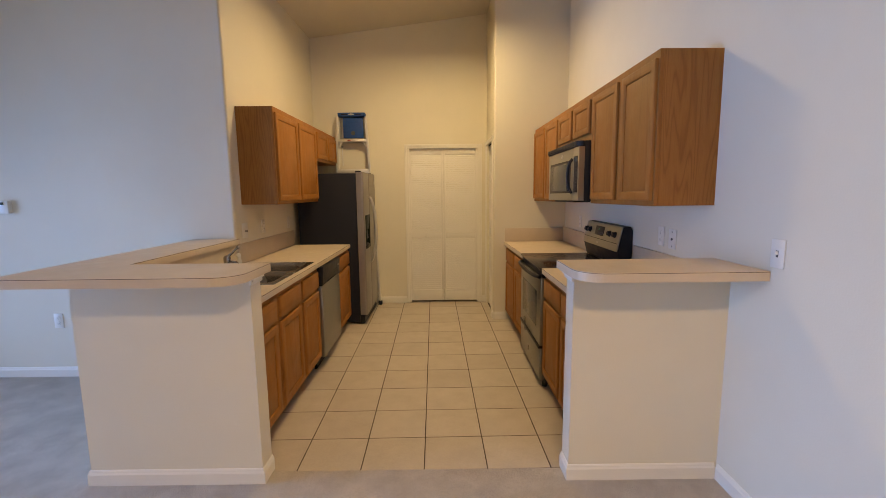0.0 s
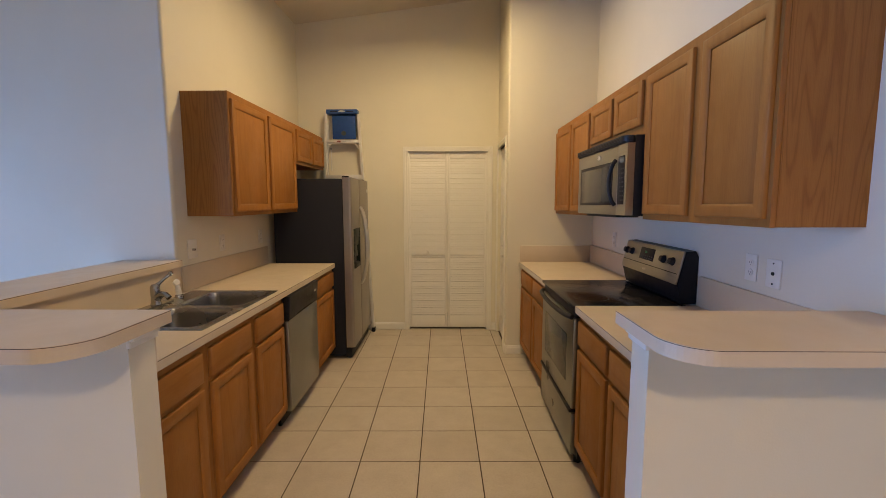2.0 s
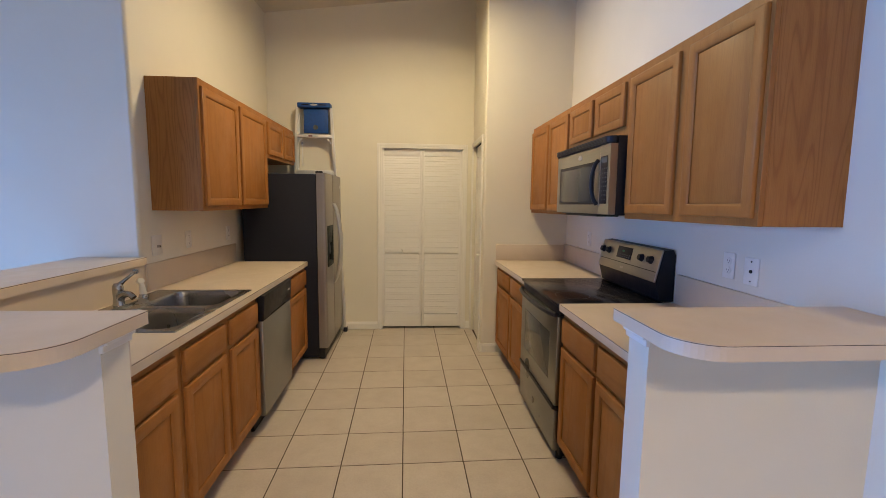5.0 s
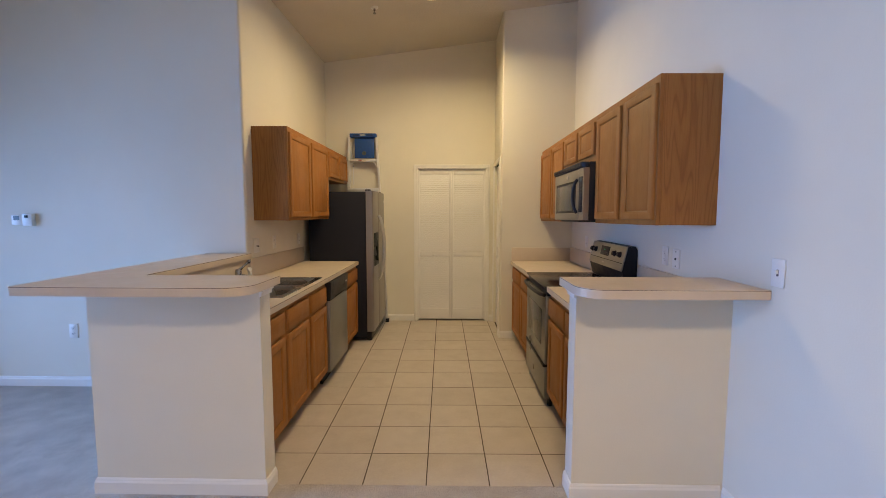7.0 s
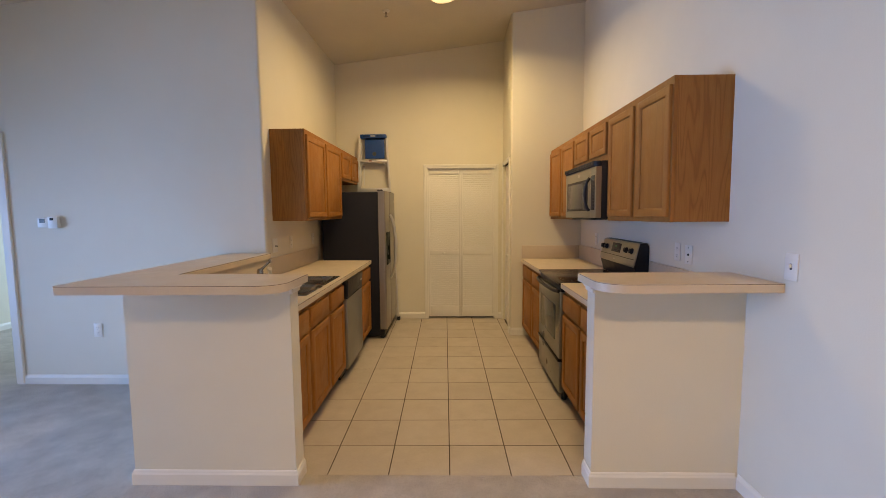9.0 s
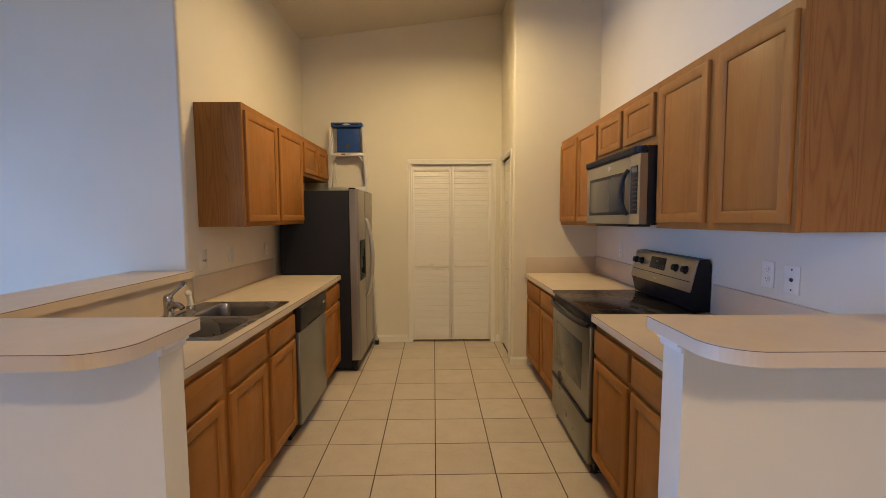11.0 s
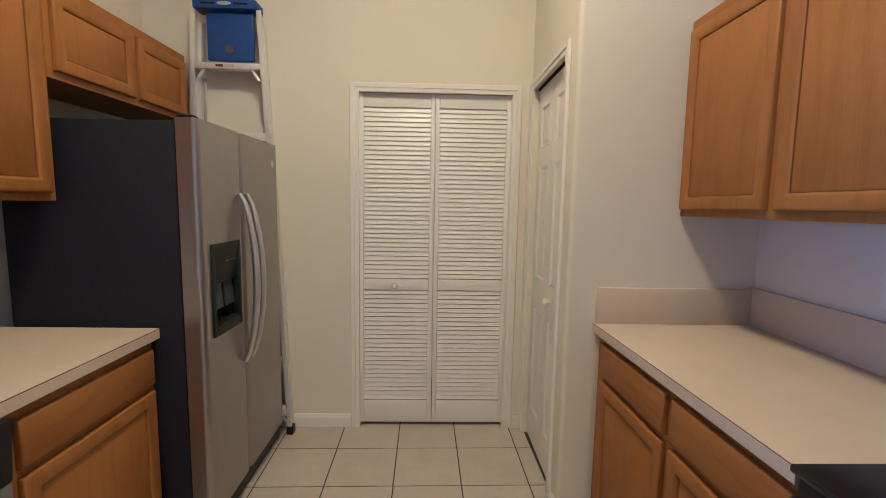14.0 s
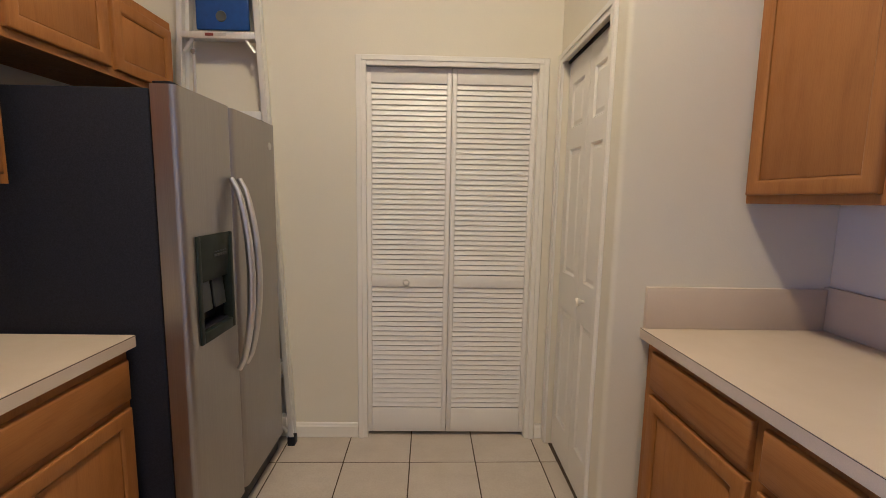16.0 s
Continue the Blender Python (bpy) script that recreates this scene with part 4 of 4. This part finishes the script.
# ---- sink and taps ----
def sink():
    ob = thing("sink", (-1.17, 3.05, 0.90), "double-bowl stainless steel sink set in the worktop", "sink")
    zr = 0.9045
    xs = [SX0, -1.305, -0.935, SX1]
    ys = [SY0, 2.68, 3.03, 3.075, 3.43, SY1]
    bm = bmesh.new()
    holes = {(1, 1), (1, 3)}
    for i in range(3):
        for j in range(5):
            x0, x1, y0, y1 = xs[i], xs[i + 1], ys[j], ys[j + 1]
            if (i, j) not in holes:
                bm.faces.new([bm.verts.new((x, y, zr)) for x, y in ((x0, y0), (x1, y0), (x1, y1), (x0, y1))])
                continue
            rad = 0.06
            ring = arc(x0 + rad, y0 + rad, rad, 180, 270, 6) + arc(x1 - rad, y0 + rad, rad, 270, 360, 6) + arc(x1 - rad, y1 - rad, rad, 0, 90, 6) + arc(x0 + rad, y1 - rad, rad, 90, 180, 6)
            top = [bm.verts.new((x, y, zr)) for x, y in ring]
            corner = [bm.verts.new((x, y, zr)) for x, y in ((x0, y0), (x1, y0), (x1, y1), (x0, y1))]
            n = len(ring)
            for q in range(4):
                for k in range(q * 7, q * 7 + 6):
                    bm.faces.new((corner[q], top[k], top[k + 1]))
            cx, cy = (x0 + x1) / 2, (y0 + y1) / 2
            prev = top
            for s, z in ((0.985, zr - 0.006), (0.965, zr - 0.03), (0.93, zr - 0.13), (0.90, zr - 0.155), (0.82, zr - 0.172), (0.15, zr - 0.178)):
                cur = [bm.verts.new((cx + (x - cx) * s, cy + (y - cy) * s, z)) for x, y in ring]
                for k in range(n):
                    bm.faces.new((prev[k], prev[(k + 1) % n], cur[(k + 1) % n], cur[k]))
                prev = cur
            bm.faces.new(prev)
    # rolled outer rim
    o = [(SX0, SY0), (SX1, SY0), (SX1, SY1), (SX0, SY1)]
    e = 0.006
    o2 = [(SX0 - e, SY0 - e), (SX1 + e, SY0 - e), (SX1 + e, SY1 + e), (SX0 - e, SY1 + e)]
    a = [bm.verts.new((x, y, zr)) for x, y in o]
    b = [bm.verts.new((x, y, 0.9008)) for x, y in o2]
    for k in range(4):
        bm.faces.new((a[k], a[(k + 1) % 4], b[(k + 1) % 4], b[k]))
    bmesh.ops.remove_doubles(bm, verts=bm.verts, dist=0.0003)
    basin = part("basin", bm, SINK_STEEL, ob)
    for cy in (2.855, 3.2525):
        part("drain", lathe(bmesh.new(), [(0.0, 0.0), (0.042, 0.0), (0.042, 0.004), (0.03, 0.003), (0.0, 0.002)], (-1.12, cy, zr - 0.1775)), CHROME, basin, "chrome drain")
    ob.location.z += 0.0095


sink()


def tap():
    ob = thing("kitchen_tap", (-1.385, 3.055, 0.905), "chrome single-lever kitchen tap behind the sink", "tap")
    z = 0.9047
    bm = bmesh.new()
    prism(bm, arc(-1.385, 2.955, 0.026, 180, 360, 8) + arc(-1.385, 3.155, 0.026, 0, 180, 8), z, z + 0.011)
    part("base_plate", bm, CHROME, ob)
    part("column", lathe(bmesh.new(), [(0.026, 0), (0.024, 0.012), (0.022, 0.04), (0.024, 0.075), (0.023, 0.095), (0.015, 0.108), (0.0, 0.111)], (-1.385, 3.055, z + 0.011)), CHROME, ob)
    # a short thick spout, and a slim lever that rises to a ball
    pts = [(-1.385, 3.056, z + 0.030), (-1.368, 3.052, z + 0.056), (-1.345, 3.046, z + 0.068), (-1.318, 3.040, z + 0.066), (-1.300, 3.036, z + 0.050)]
    part("spout", tube(bmesh.new(), pts, [0.021, 0.020, 0.017, 0.015, 0.014]), CHROME, ob)
    pts = [(-1.384, 3.062, z + 0.108), (-1.368, 3.080, z + 0.128), (-1.352, 3.100, z + 0.148), (-1.342, 3.112, z + 0.160)]
    part("lever", tube(bmesh.new(), pts, [0.013, 0.008, 0.007, 0.008]), CHROME, ob)
    part("lever_ball", lathe(bmesh.new(), [(0.0, -0.014), (0.010, -0.010), (0.0145, 0.0), (0.010, 0.010), (0.0, 0.014)], (-1.337, 3.118, z + 0.166), (0.4, 0.4, 0.8), 14), CHROME, ob)
    ob.location.z += 0.0095


tap()


def sprayer():
    ob = thing("sink_sprayer", (-1.398, 3.27, 0.905), "white hand sprayer in a chrome socket beside the tap", "sprayer")
    z = 0.9047
    part("socket", lathe(bmesh.new(), [(0.024, 0), (0.022, 0.012), (0.016, 0.02), (0.0, 0.021)], (-1.398, 3.27, z)), CHROME, ob)
    part("head", lathe(bmesh.new(), [(0.017, 0.0), (0.015, 0.03), (0.012, 0.062), (0.0, 0.066)], (-1.398, 3.27, z + 0.018), (-0.05, -0.10, 1)), WHITE, ob)
    part("nozzle", lathe(bmesh.new(), [(0.0, -0.016), (0.015, -0.012), (0.018, 0.004), (0.016, 0.012), (0.0, 0.013)], (-1.402, 3.258, z + 0.090), (0.75, -0.5, 0.35), 18), WHITE, ob, "round white spray nozzle")
    ob.location.z += 0.0095


sprayer()


# ---- doors ----
def louvre_leaf(x0, x1, name, label):
    yb, yf = BY + 0.045, BY + 0.018
    ob = thing(name, ((x0 + x1) / 2, yb, 0.03), label, "door")
    z0, z1 = 0.022, 2.018
    st = 0.026
    for n_, a, b, c, d in (("stile", x0, x0 + st, z0, z1), ("stile", x1 - st, x1, z0, z1)):
        part(n_, boxes((a, b, yf, yb, c, d), bevel=0.003), DOOR, ob)
    for c, d in ((z0, 0.165), (0.862, 0.93), (1.935, z1)):
        part("rail", boxes((x0 + st, x1 - st, yf + 0.001, yb - 0.001, c, d), bevel=0.003), DOOR, ob)
    me = None
    for lo, hi, n in ((0.167, 0.860, 25), (0.932, 1.933, 37)):
        for i in range(n):
            zc = lo + (hi - lo) * (i + 0.5) / n
            if me is None:
                bm = bmesh.new()
                # a slanted slat whose rounded front lip stands over the one below
                w = (x1 - x0) / 2 - st
                prof = [(-0.0035, -0.0118), (-0.0080, -0.0118), (-0.0092, -0.0106), (-0.0090, -0.0092), (-0.0030, 0.0127), (0.0018, 0.0134)]
                a = [bm.verts.new((-w, p, q)) for p, q in prof]
                b = [bm.verts.new((w, p, q)) for p, q in prof]
                bm.faces.new(a)
                bm.faces.new(b[::-1])
                for k in range(6):
                    bm.faces.new((a[k], b[k], b[(k + 1) % 6], a[(k + 1) % 6]))
                me = mesh_of(bm, "slat", DOOR)
            s = new("slat", me)
            s.parent = ob
            s.location = (0, (yf + yb) / 2 - yb, zc - 0.03)
    return ob


lv = louvre_leaf(-0.2835, 0.1595, "louvre_door", "white louvred bifold closet door leaf with a knob")
part("knob", lathe(bmesh.new(), [(0.008, 0.0), (0.008, 0.012), (0.017, 0.02), (0.019, 0.03), (0.012, 0.038), (0.0, 0.039)], (-0.069, BY + 0.018, 0.893), (0, -1, 0)), WHITE, lv, "small white knob")
louvre_leaf(0.1615, 0.6035, "louvre_door", "white louvred bifold closet door leaf, closed")


def panel_leaf(y0, y1, label, knob):
    """A moulded three-panel bifold leaf in the pantry wall, facing the kitchen."""
    xf = PX + 0.028
    z0, z1 = 0.012, 2.024
    ob = thing("panel_door", (xf + 0.017, (y0 + y1) / 2, z0), label, "door")
    bm = bmesh.new()
    ys = [y0, y0 + 0.062, y1 - 0.062, y1]
    zs = [z0, 0.20, 0.80, 0.985, 1.60, 1.70, 1.915, z1]
    grid = [[bm.verts.new((xf, y, z)) for z in zs] for y in ys]
    cells = {}
    for i in range(3):
        for j in range(7):
            cells[i, j] = bm.faces.new((grid[i][j], grid[i + 1][j], grid[i + 1][j + 1], grid[i][j + 1]))
    edge = [grid[0][j] for j in range(8)] + [grid[i][7] for i in range(1, 4)] + [grid[3][j] for j in range(6, -1, -1)] + [grid[i][0] for i in range(2, 0, -1)]
    back = [bm.verts.new((xf + 0.034, v.co.y, v.co.z)) for v in edge]
    for k in range(len(edge)):
        bm.faces.new((edge[k], edge[(k + 1) % len(edge)], back[(k + 1) % len(edge)], back[k]))
    bm.faces.new(back)
    bmesh.ops.recalc_face_normals(bm, faces=bm.faces)
    panels = [cells[1, 1], cells[1, 3], cells[1, 5]]
    bmesh.ops.inset_individual(bm, faces=panels, thickness=0.012, depth=-0.009)
    bmesh.ops.inset_individual(bm, faces=panels, thickness=0.010, depth=0.0)
    bmesh.ops.inset_individual(bm, faces=panels, thickness=0.022, depth=0.006)
    part("leaf", bm, DOOR, ob, smooth=False)
    if knob:
        part("knob", lathe(bmesh.new(), [(0.008, 0.0), (0.008, 0.012), (0.017, 0.02), (0.019, 0.03), (0.012, 0.038), (0.0, 0.039)], (xf, y1 - 0.085, 0.905), (-1, 0, 0)), WHITE, ob, "small white knob")


panel_leaf(4.999, 5.287, "white moulded bifold pantry door leaf with a knob", True)
panel_leaf(5.291, 5.579, "white moulded bifold pantry door leaf", False)


# ---- step ladder ----
def ladder():
    """A folded aluminium ladder, front frame and rear frame, wedged upright between fridge and wall."""
    ob = thing("step_ladder", (-0.98, 5.59, 0.0), "tall folded aluminium step ladder with a blue top, behind the fridge", "ladder")
    top, cx = 2.40, -0.972
    yf = 5.552

    def half(z):
        return 0.160 + 0.120 * (top - z) / top

    def rail(name, s, ya, yb, wide, inward, z0, z1, label=""):
        bm = bmesh.new()
        verts = []
        for z in (z0, z1):
            x = cx + s * (half(z) - inward)
            verts.append([bm.verts.new(p) for p in ((x, ya, z), (x + s * wide, ya, z), (x + s * wide, yb, z), (x, yb, z))])
        a, b = verts
        bm.faces.new(a[::-1])
        bm.faces.new(b)
        for k in range(4):
            bm.faces.new((a[k], a[(k + 1) % 4], b[(k + 1) % 4], b[k]))
        bmesh.ops.bevel(bm, geom=list(bm.edges), offset=0.002, segments=2, affect="EDGES")
        return part(name, bm, ALU_DULL, ob, label)

    for s in (-1, 1):
        r_ = rail("front_rail", s, yf - 0.006, yf, 0.027, 0.0, 0.015, top)
        rail("front_rail_web", s, yf + 0.0005, yf + 0.046, 0.004, -0.010, 0.015, top)
        rail("rear_rail", s, yf + 0.048, yf + 0.083, 0.022, 0.006, 0.015, top - 0.05)
        if s == 1:
            strip = rail("print_strip", s, yf + 0.014, yf + 0.030, 0.0045, -0.010, 1.66, 1.98, "faded dark print")
            strip.data.materials[0] = PRINT_HOLE_GREY
        for q in range(6):
            z = (2.118, 1.75, 1.43, 1.11, 0.79, 0.47)[q] - 0.05
            x = cx + s * (half(z) + 0.0135)
            part("rivet", lathe(bmesh.new(), [(0.006, 0.0), (0.005, 0.003), (0.0, 0.0035)], (x, yf + 0.012, z), (s, 0, 0), 10), BADGE, ob)
        foot = boxes((cx + s * half(0) - 0.02 + s * 0.012, cx + s * half(0) + 0.02 + s * 0.012, yf - 0.012, yf + 0.04, 0.0, 0.05), bevel=0.005)
        part("foot", foot, BLACK, ob, "black rubber foot")
    for q, z in enumerate((2.118, 1.75, 1.43, 1.11, 0.79, 0.47, 0.16)):
        h = half(z)
        st = part("step", boxes((cx - h, cx + h, yf - 0.012, yf + 0.04, z - (0.026 if q == 0 else 0.045), z + 0.006), bevel=0.003), ALU_DULL, ob)
        if q == 0:
            part("label_plate", boxes((cx - 0.06, cx - 0.02, yf - 0.0135, yf - 0.0118, z - 0.016, z - 0.002)), RED, st, "small dark red sticker", smooth=False)
            part("label_plate", boxes((cx - 0.018, cx + 0.04, yf - 0.0135, yf - 0.0118, z - 0.016, z - 0.002)), BADGE, st, "pale sticker", smooth=False)
        for s in (-1, 1):
            x = cx + s * h
            pts = [(x - s * 0.004, yf + 0.004, z - 0.085), (x - s * 0.05, yf + 0.004, z - 0.02)]
            part("brace", tube(bmesh.new(), pts, 0.0085, 8, 0.45), ALU_DULL, ob)
    for q in range(3):
        z = 1.40 - 0.5 * q
        h = half(z) - 0.035
        part("rear_bar", boxes((cx - h, cx + h, yf + 0.055, yf + 0.068, z - 0.012, z + 0.012), bevel=0.002), ALU_DULL, ob)
    x = cx - half(1.9) + 0.055
    part("spreader", boxes((x - 0.006, x + 0.006, yf + 0.008, yf + 0.014, 1.80, 2.05), bevel=0.002), ALU_DULL, ob, "steel spreader arm")
    part("spreader_pivot", lathe(bmesh.new(), [(0.0, 0.0), (0.012, 0.0), (0.011, 0.005), (0.0, 0.006)], (x, yf + 0.0075, 2.035), (0, -1, 0), 14), STEEL, ob)
    cap = boxes((cx - 0.168, cx + 0.168, yf - 0.022, BY - 0.004, top - 0.002, top + 0.046), bevel=0.008)
    capo = part("cap", cap, BLUE, ob, "blue moulded top")
    # the cap has no openings; two dark patches give the slots' shade
    part("cap_slot_shade", boxes((cx - 0.125, cx - 0.05, yf - 0.0235, yf - 0.0215, top + 0.018, top + 0.028)), GAP, capo, smooth=False)
    part("cap_slot_shade", boxes((cx + 0.05, cx + 0.125, yf - 0.0235, yf - 0.0215, top + 0.018, top + 0.028)), GAP, capo, smooth=False)
    oval = lathe(bmesh.new(), [(0.0, 0), (0.013, 0.0), (0.012, 0.002), (0.0, 0.002)], (0.0, 0.0, 0.0), (0, -1, 0))
    for v in oval.verts:
        v.co = Vector((cx + v.co.x * 3.0, yf - 0.0215 + v.co.y, top + 0.024 + v.co.z * 0.75))
    part("badge", oval, BADGE, capo, "pale oval badge")
    shelf = part("pail_shelf", boxes((cx - 0.112, cx + 0.14, yf + 0.010, yf + 0.03, 2.140, top - 0.012), bevel=0.006), BLUE, ob, "blue plastic pail shelf folded flat")
    # dark disc coloured like the shaded wall seen through the shelf's hole
    part("shelf_hole_disc", lathe(bmesh.new(), [(0.0, 0), (0.026, 0.0), (0.024, 0.003), (0.018, 0.001), (0.0, 0.001)], (cx + 0.01, yf + 0.0095, 2.2), (0, -1, 0)), PRINT_HOLE_GREY, shelf)


ladder()


# ---- small fixtures ----
def wall_plate(name, at, turn, kind, label, wide=0.072, tall=0.118):
    """A cover plate; built facing -y, then turned."""
    ob = thing(name, (0, 0, 0), label, "outlet" if kind != "switch" else "switch", "wall plates")
    bm = bmesh.new()
    box(bm, -wide / 2, wide / 2, -0.006, -0.0005, -tall / 2, tall / 2, 0.0025, 2)
    part("plate", bm, WHITE, ob)
    if kind == "duplex":
        for s in (-1, 1):
            sock = part("socket", lathe(bmesh.new(), [(0.0, 0), (0.0165, 0.0), (0.0155, 0.0025), (0.0, 0.0025)], (0, -0.0058, s * 0.0215), (0, -1, 0), 20), WHITE, ob)
            for dx in (-0.0065, 0.0065):
                part("slot", boxes((dx - 0.0011, dx + 0.0011, -0.0087, -0.0082, s * 0.0215 - 0.002, s * 0.0215 + 0.006)), PRINT_HOLE_GREY, sock, smooth=False)
            part("slot", boxes((-0.002, 0.002, -0.0087, -0.0082, s * 0.0215 - 0.0105, s * 0.0215 - 0.0065)), PRINT_HOLE_GREY, sock, smooth=False)
    elif kind == "switch":
        part("toggle", boxes((-0.005, 0.005, -0.018, -0.0055, -0.004, 0.012), bevel=0.002), WHITE, ob)
        part("toggle_slot", boxes((-0.006, 0.006, -0.0066, -0.0058, -0.014, 0.014)), PRINT_HOLE_GREY, ob, smooth=False)
    elif kind == "dial":
        part("dial", lathe(bmesh.new(), [(0.0, 0), (0.008, 0.0), (0.007, 0.016), (0.005, 0.018), (0.0, 0.018)], (0.0, -0.0058, -0.006), (0, -1, 0)), CHROME, ob, "small metal dial")
    elif kind == "jack":
        part("jack", lathe(bmesh.new(), [(0.0, 0), (0.008, 0.0), (0.007, 0.004), (0.005, 0.003), (0.0, 0.003)], (0, -0.0058, 0.0), (0, -1, 0)), GREY_PLASTIC, ob, "dark round jack")
        for s in (-1, 1):
            part("screw", lathe(bmesh.new(), [(0.0, 0), (0.004, 0.0), (0.0035, 0.002), (0.0, 0.002)], (0, -0.0058, s * 0.043), (0, -1, 0), 12), GREY_PLASTIC, ob)
    ob.matrix_basis = pose(*at, 0, 0, turn)
    return ob


wall_plate("wall_outlet", (RX, 2.735, 1.175), -90, "duplex", "white duplex outlet above the bar worktop")
wall_plate("phone_jack", (RX, 2.603, 1.168), -90, "jack", "white jack plate with a dark centre beside an outlet", 0.08, 0.118)
wall_plate("wall_outlet", (RX, 4.31, 1.157), -90, "duplex", "white duplex outlet beyond the cooker")
wall_plate("light_switch", (RX, 1.797, 1.197), -90, "switch", "white toggle switch above the bar end")
wall_plate("light_switch", (LX, 3.55, 1.168), 90, "dial", "white switch plate with a small dial", 0.1, 0.122)
wall_plate("wall_outlet", (LX, 3.915, 1.172), 90, "duplex", "white duplex outlet under the wall cabinet")
wall_plate("wall_outlet", (LX, 4.545, 1.165), 90, "duplex", "white duplex outlet beside the fridge")
wall_plate("wall_outlet", (-2.94, LY, 0.472), 0, "duplex", "white duplex outlet low on the living-room wall")


def thermostat():
    ob = thing("thermostat", (-3.31, LY, 1.383), "white thermostat with a grey display on the wall", "thermostat")
    part("case", boxes((-3.365, -3.275, LY - 0.022, LY - 0.0005, 1.34, 1.42), bevel=0.004), WHITE, ob)
    part("display", boxes((-3.345, -3.30, LY - 0.024, LY - 0.0215, 1.378, 1.412)), SCREEN_GREY, ob, "grey display", smooth=False)
    ob = thing("wall_sensor", (-3.22, LY, 1.383), "white control box beside the thermostat", "control")
    part("case", boxes((-3.265, -3.185, LY - 0.035, LY - 0.0005, 1.333, 1.43), bevel=0.005), WHITE, ob)
    part("dial", boxes((-3.243, -3.215, LY - 0.040, LY - 0.0345, 1.398, 1.418), bevel=0.002), GREY_PLASTIC, ob)


thermostat()


def ceiling_lamp(LAMP_X, LAMP_Y, label):
    z = ceil_z(LAMP_X)
    ob = thing("ceiling_lamp", (LAMP_X, LAMP_Y, z - 0.11), label, "lamp", "ceiling lamps")
    tilt = (0.122, 0, -1)
    part("base", lathe(bmesh.new(), [(0.175, 0.0), (0.175, 0.022), (0.165, 0.03), (0.0, 0.03)], (LAMP_X, LAMP_Y, z), tilt, 36), TRIM, ob)
    part("bowl", lathe(bmesh.new(), [(0.16, 0.03), (0.155, 0.055), (0.13, 0.082), (0.08, 0.10), (0.0, 0.106)], (LAMP_X, LAMP_Y, z), tilt, 36), LAMP_GLASS, ob, "lit frosted glass bowl")


ceiling_lamp(LAMP_X, LAMP_Y, "round flush kitchen ceiling lamp with a glowing glass bowl")
ceiling_lamp(ROOM_X, ROOM_Y, "round flush living-room ceiling lamp, lit")


def sprinkler():
    x, y = -0.607, 4.40
    z = ceil_z(x)
    ob = thing("fire_sprinkler", (x, y, z - 0.06), "small ceiling sprinkler with a white rosette", "sprinkler")
    part("rosette", lathe(bmesh.new(), [(0.038, 0.0), (0.036, 0.006), (0.02, 0.012), (0.0, 0.012)], (x, y, z), (0.122, 0, -1)), WHITE, ob)
    part("nozzle", lathe(bmesh.new(), [(0.011, 0.012), (0.011, 0.03), (0.006, 0.034), (0.006, 0.05), (0.016, 0.053), (0.016, 0.056), (0.0, 0.057)], (x, y, z), (0, 0, -1)), CHROME, ob, "metal nozzle")


sprinkler()


# ---- floor tiles ----
def tiles():
    floor = bpy.data.objects["floor"]
    shared = {}
    px, py, g = 0.3390, 0.3265, 0.0031
    for i in range(-5, 5):
        for j in range(-1, 10):
            x0, x1 = max(px * i, LX), min(px * (i + 1), RX)
            y0, y1 = max(2.469 + py * j, 2.160), min(2.469 + py * (j + 1), BY + 0.1)
            if y0 > 5.3:
                y1 = min(y1, BY + 0.1)
            if x0 > 0.95 or (x1 < -0.95 and y1 < 4.6):
                continue
            if x1 > PX + 0.05 and y0 > PY:
                x1 = min(x1, PX + 0.05)
                if x1 - x0 < 0.05:
                    continue
            w, d = round(x1 - x0 - 2 * g, 4), round(y1 - y0 - 2 * g, 4)
            if (w, d) not in shared:
                bm = bmesh.new()
                b = 0.0014
                rings = []
                for inset, z in ((0.0, -0.004), (0.0, -0.0012), (b, 0.0)):
                    rings.append([bm.verts.new((sx * (w / 2 - inset), sy * (d / 2 - inset), z)) for sx, sy in ((-1, -1), (1, -1), (1, 1), (-1, 1))])
                for a_, b_ in zip(rings, rings[1:]):
                    for k in range(4):
                        bm.faces.new((a_[k], a_[(k + 1) % 4], b_[(k + 1) % 4], b_[k]))
                bm.faces.new(rings[-1])
                bm.faces.new(rings[0][::-1])
                shared[w, d] = mesh_of(bm, "tile", TILE)
            t = new("tile", shared[w, d])
            t.parent = floor
            t.rotation_euler = (0, 0, 0.0145)
            t.location = ((x0 + x1) / 2 + 0.015 - 0.0172 * ((y0 + y1) / 2 - 2.77), (y0 + y1) / 2 + 0.0118 * (x0 + x1) / 2, random.uniform(-0.0004, 0.0004))


tiles()
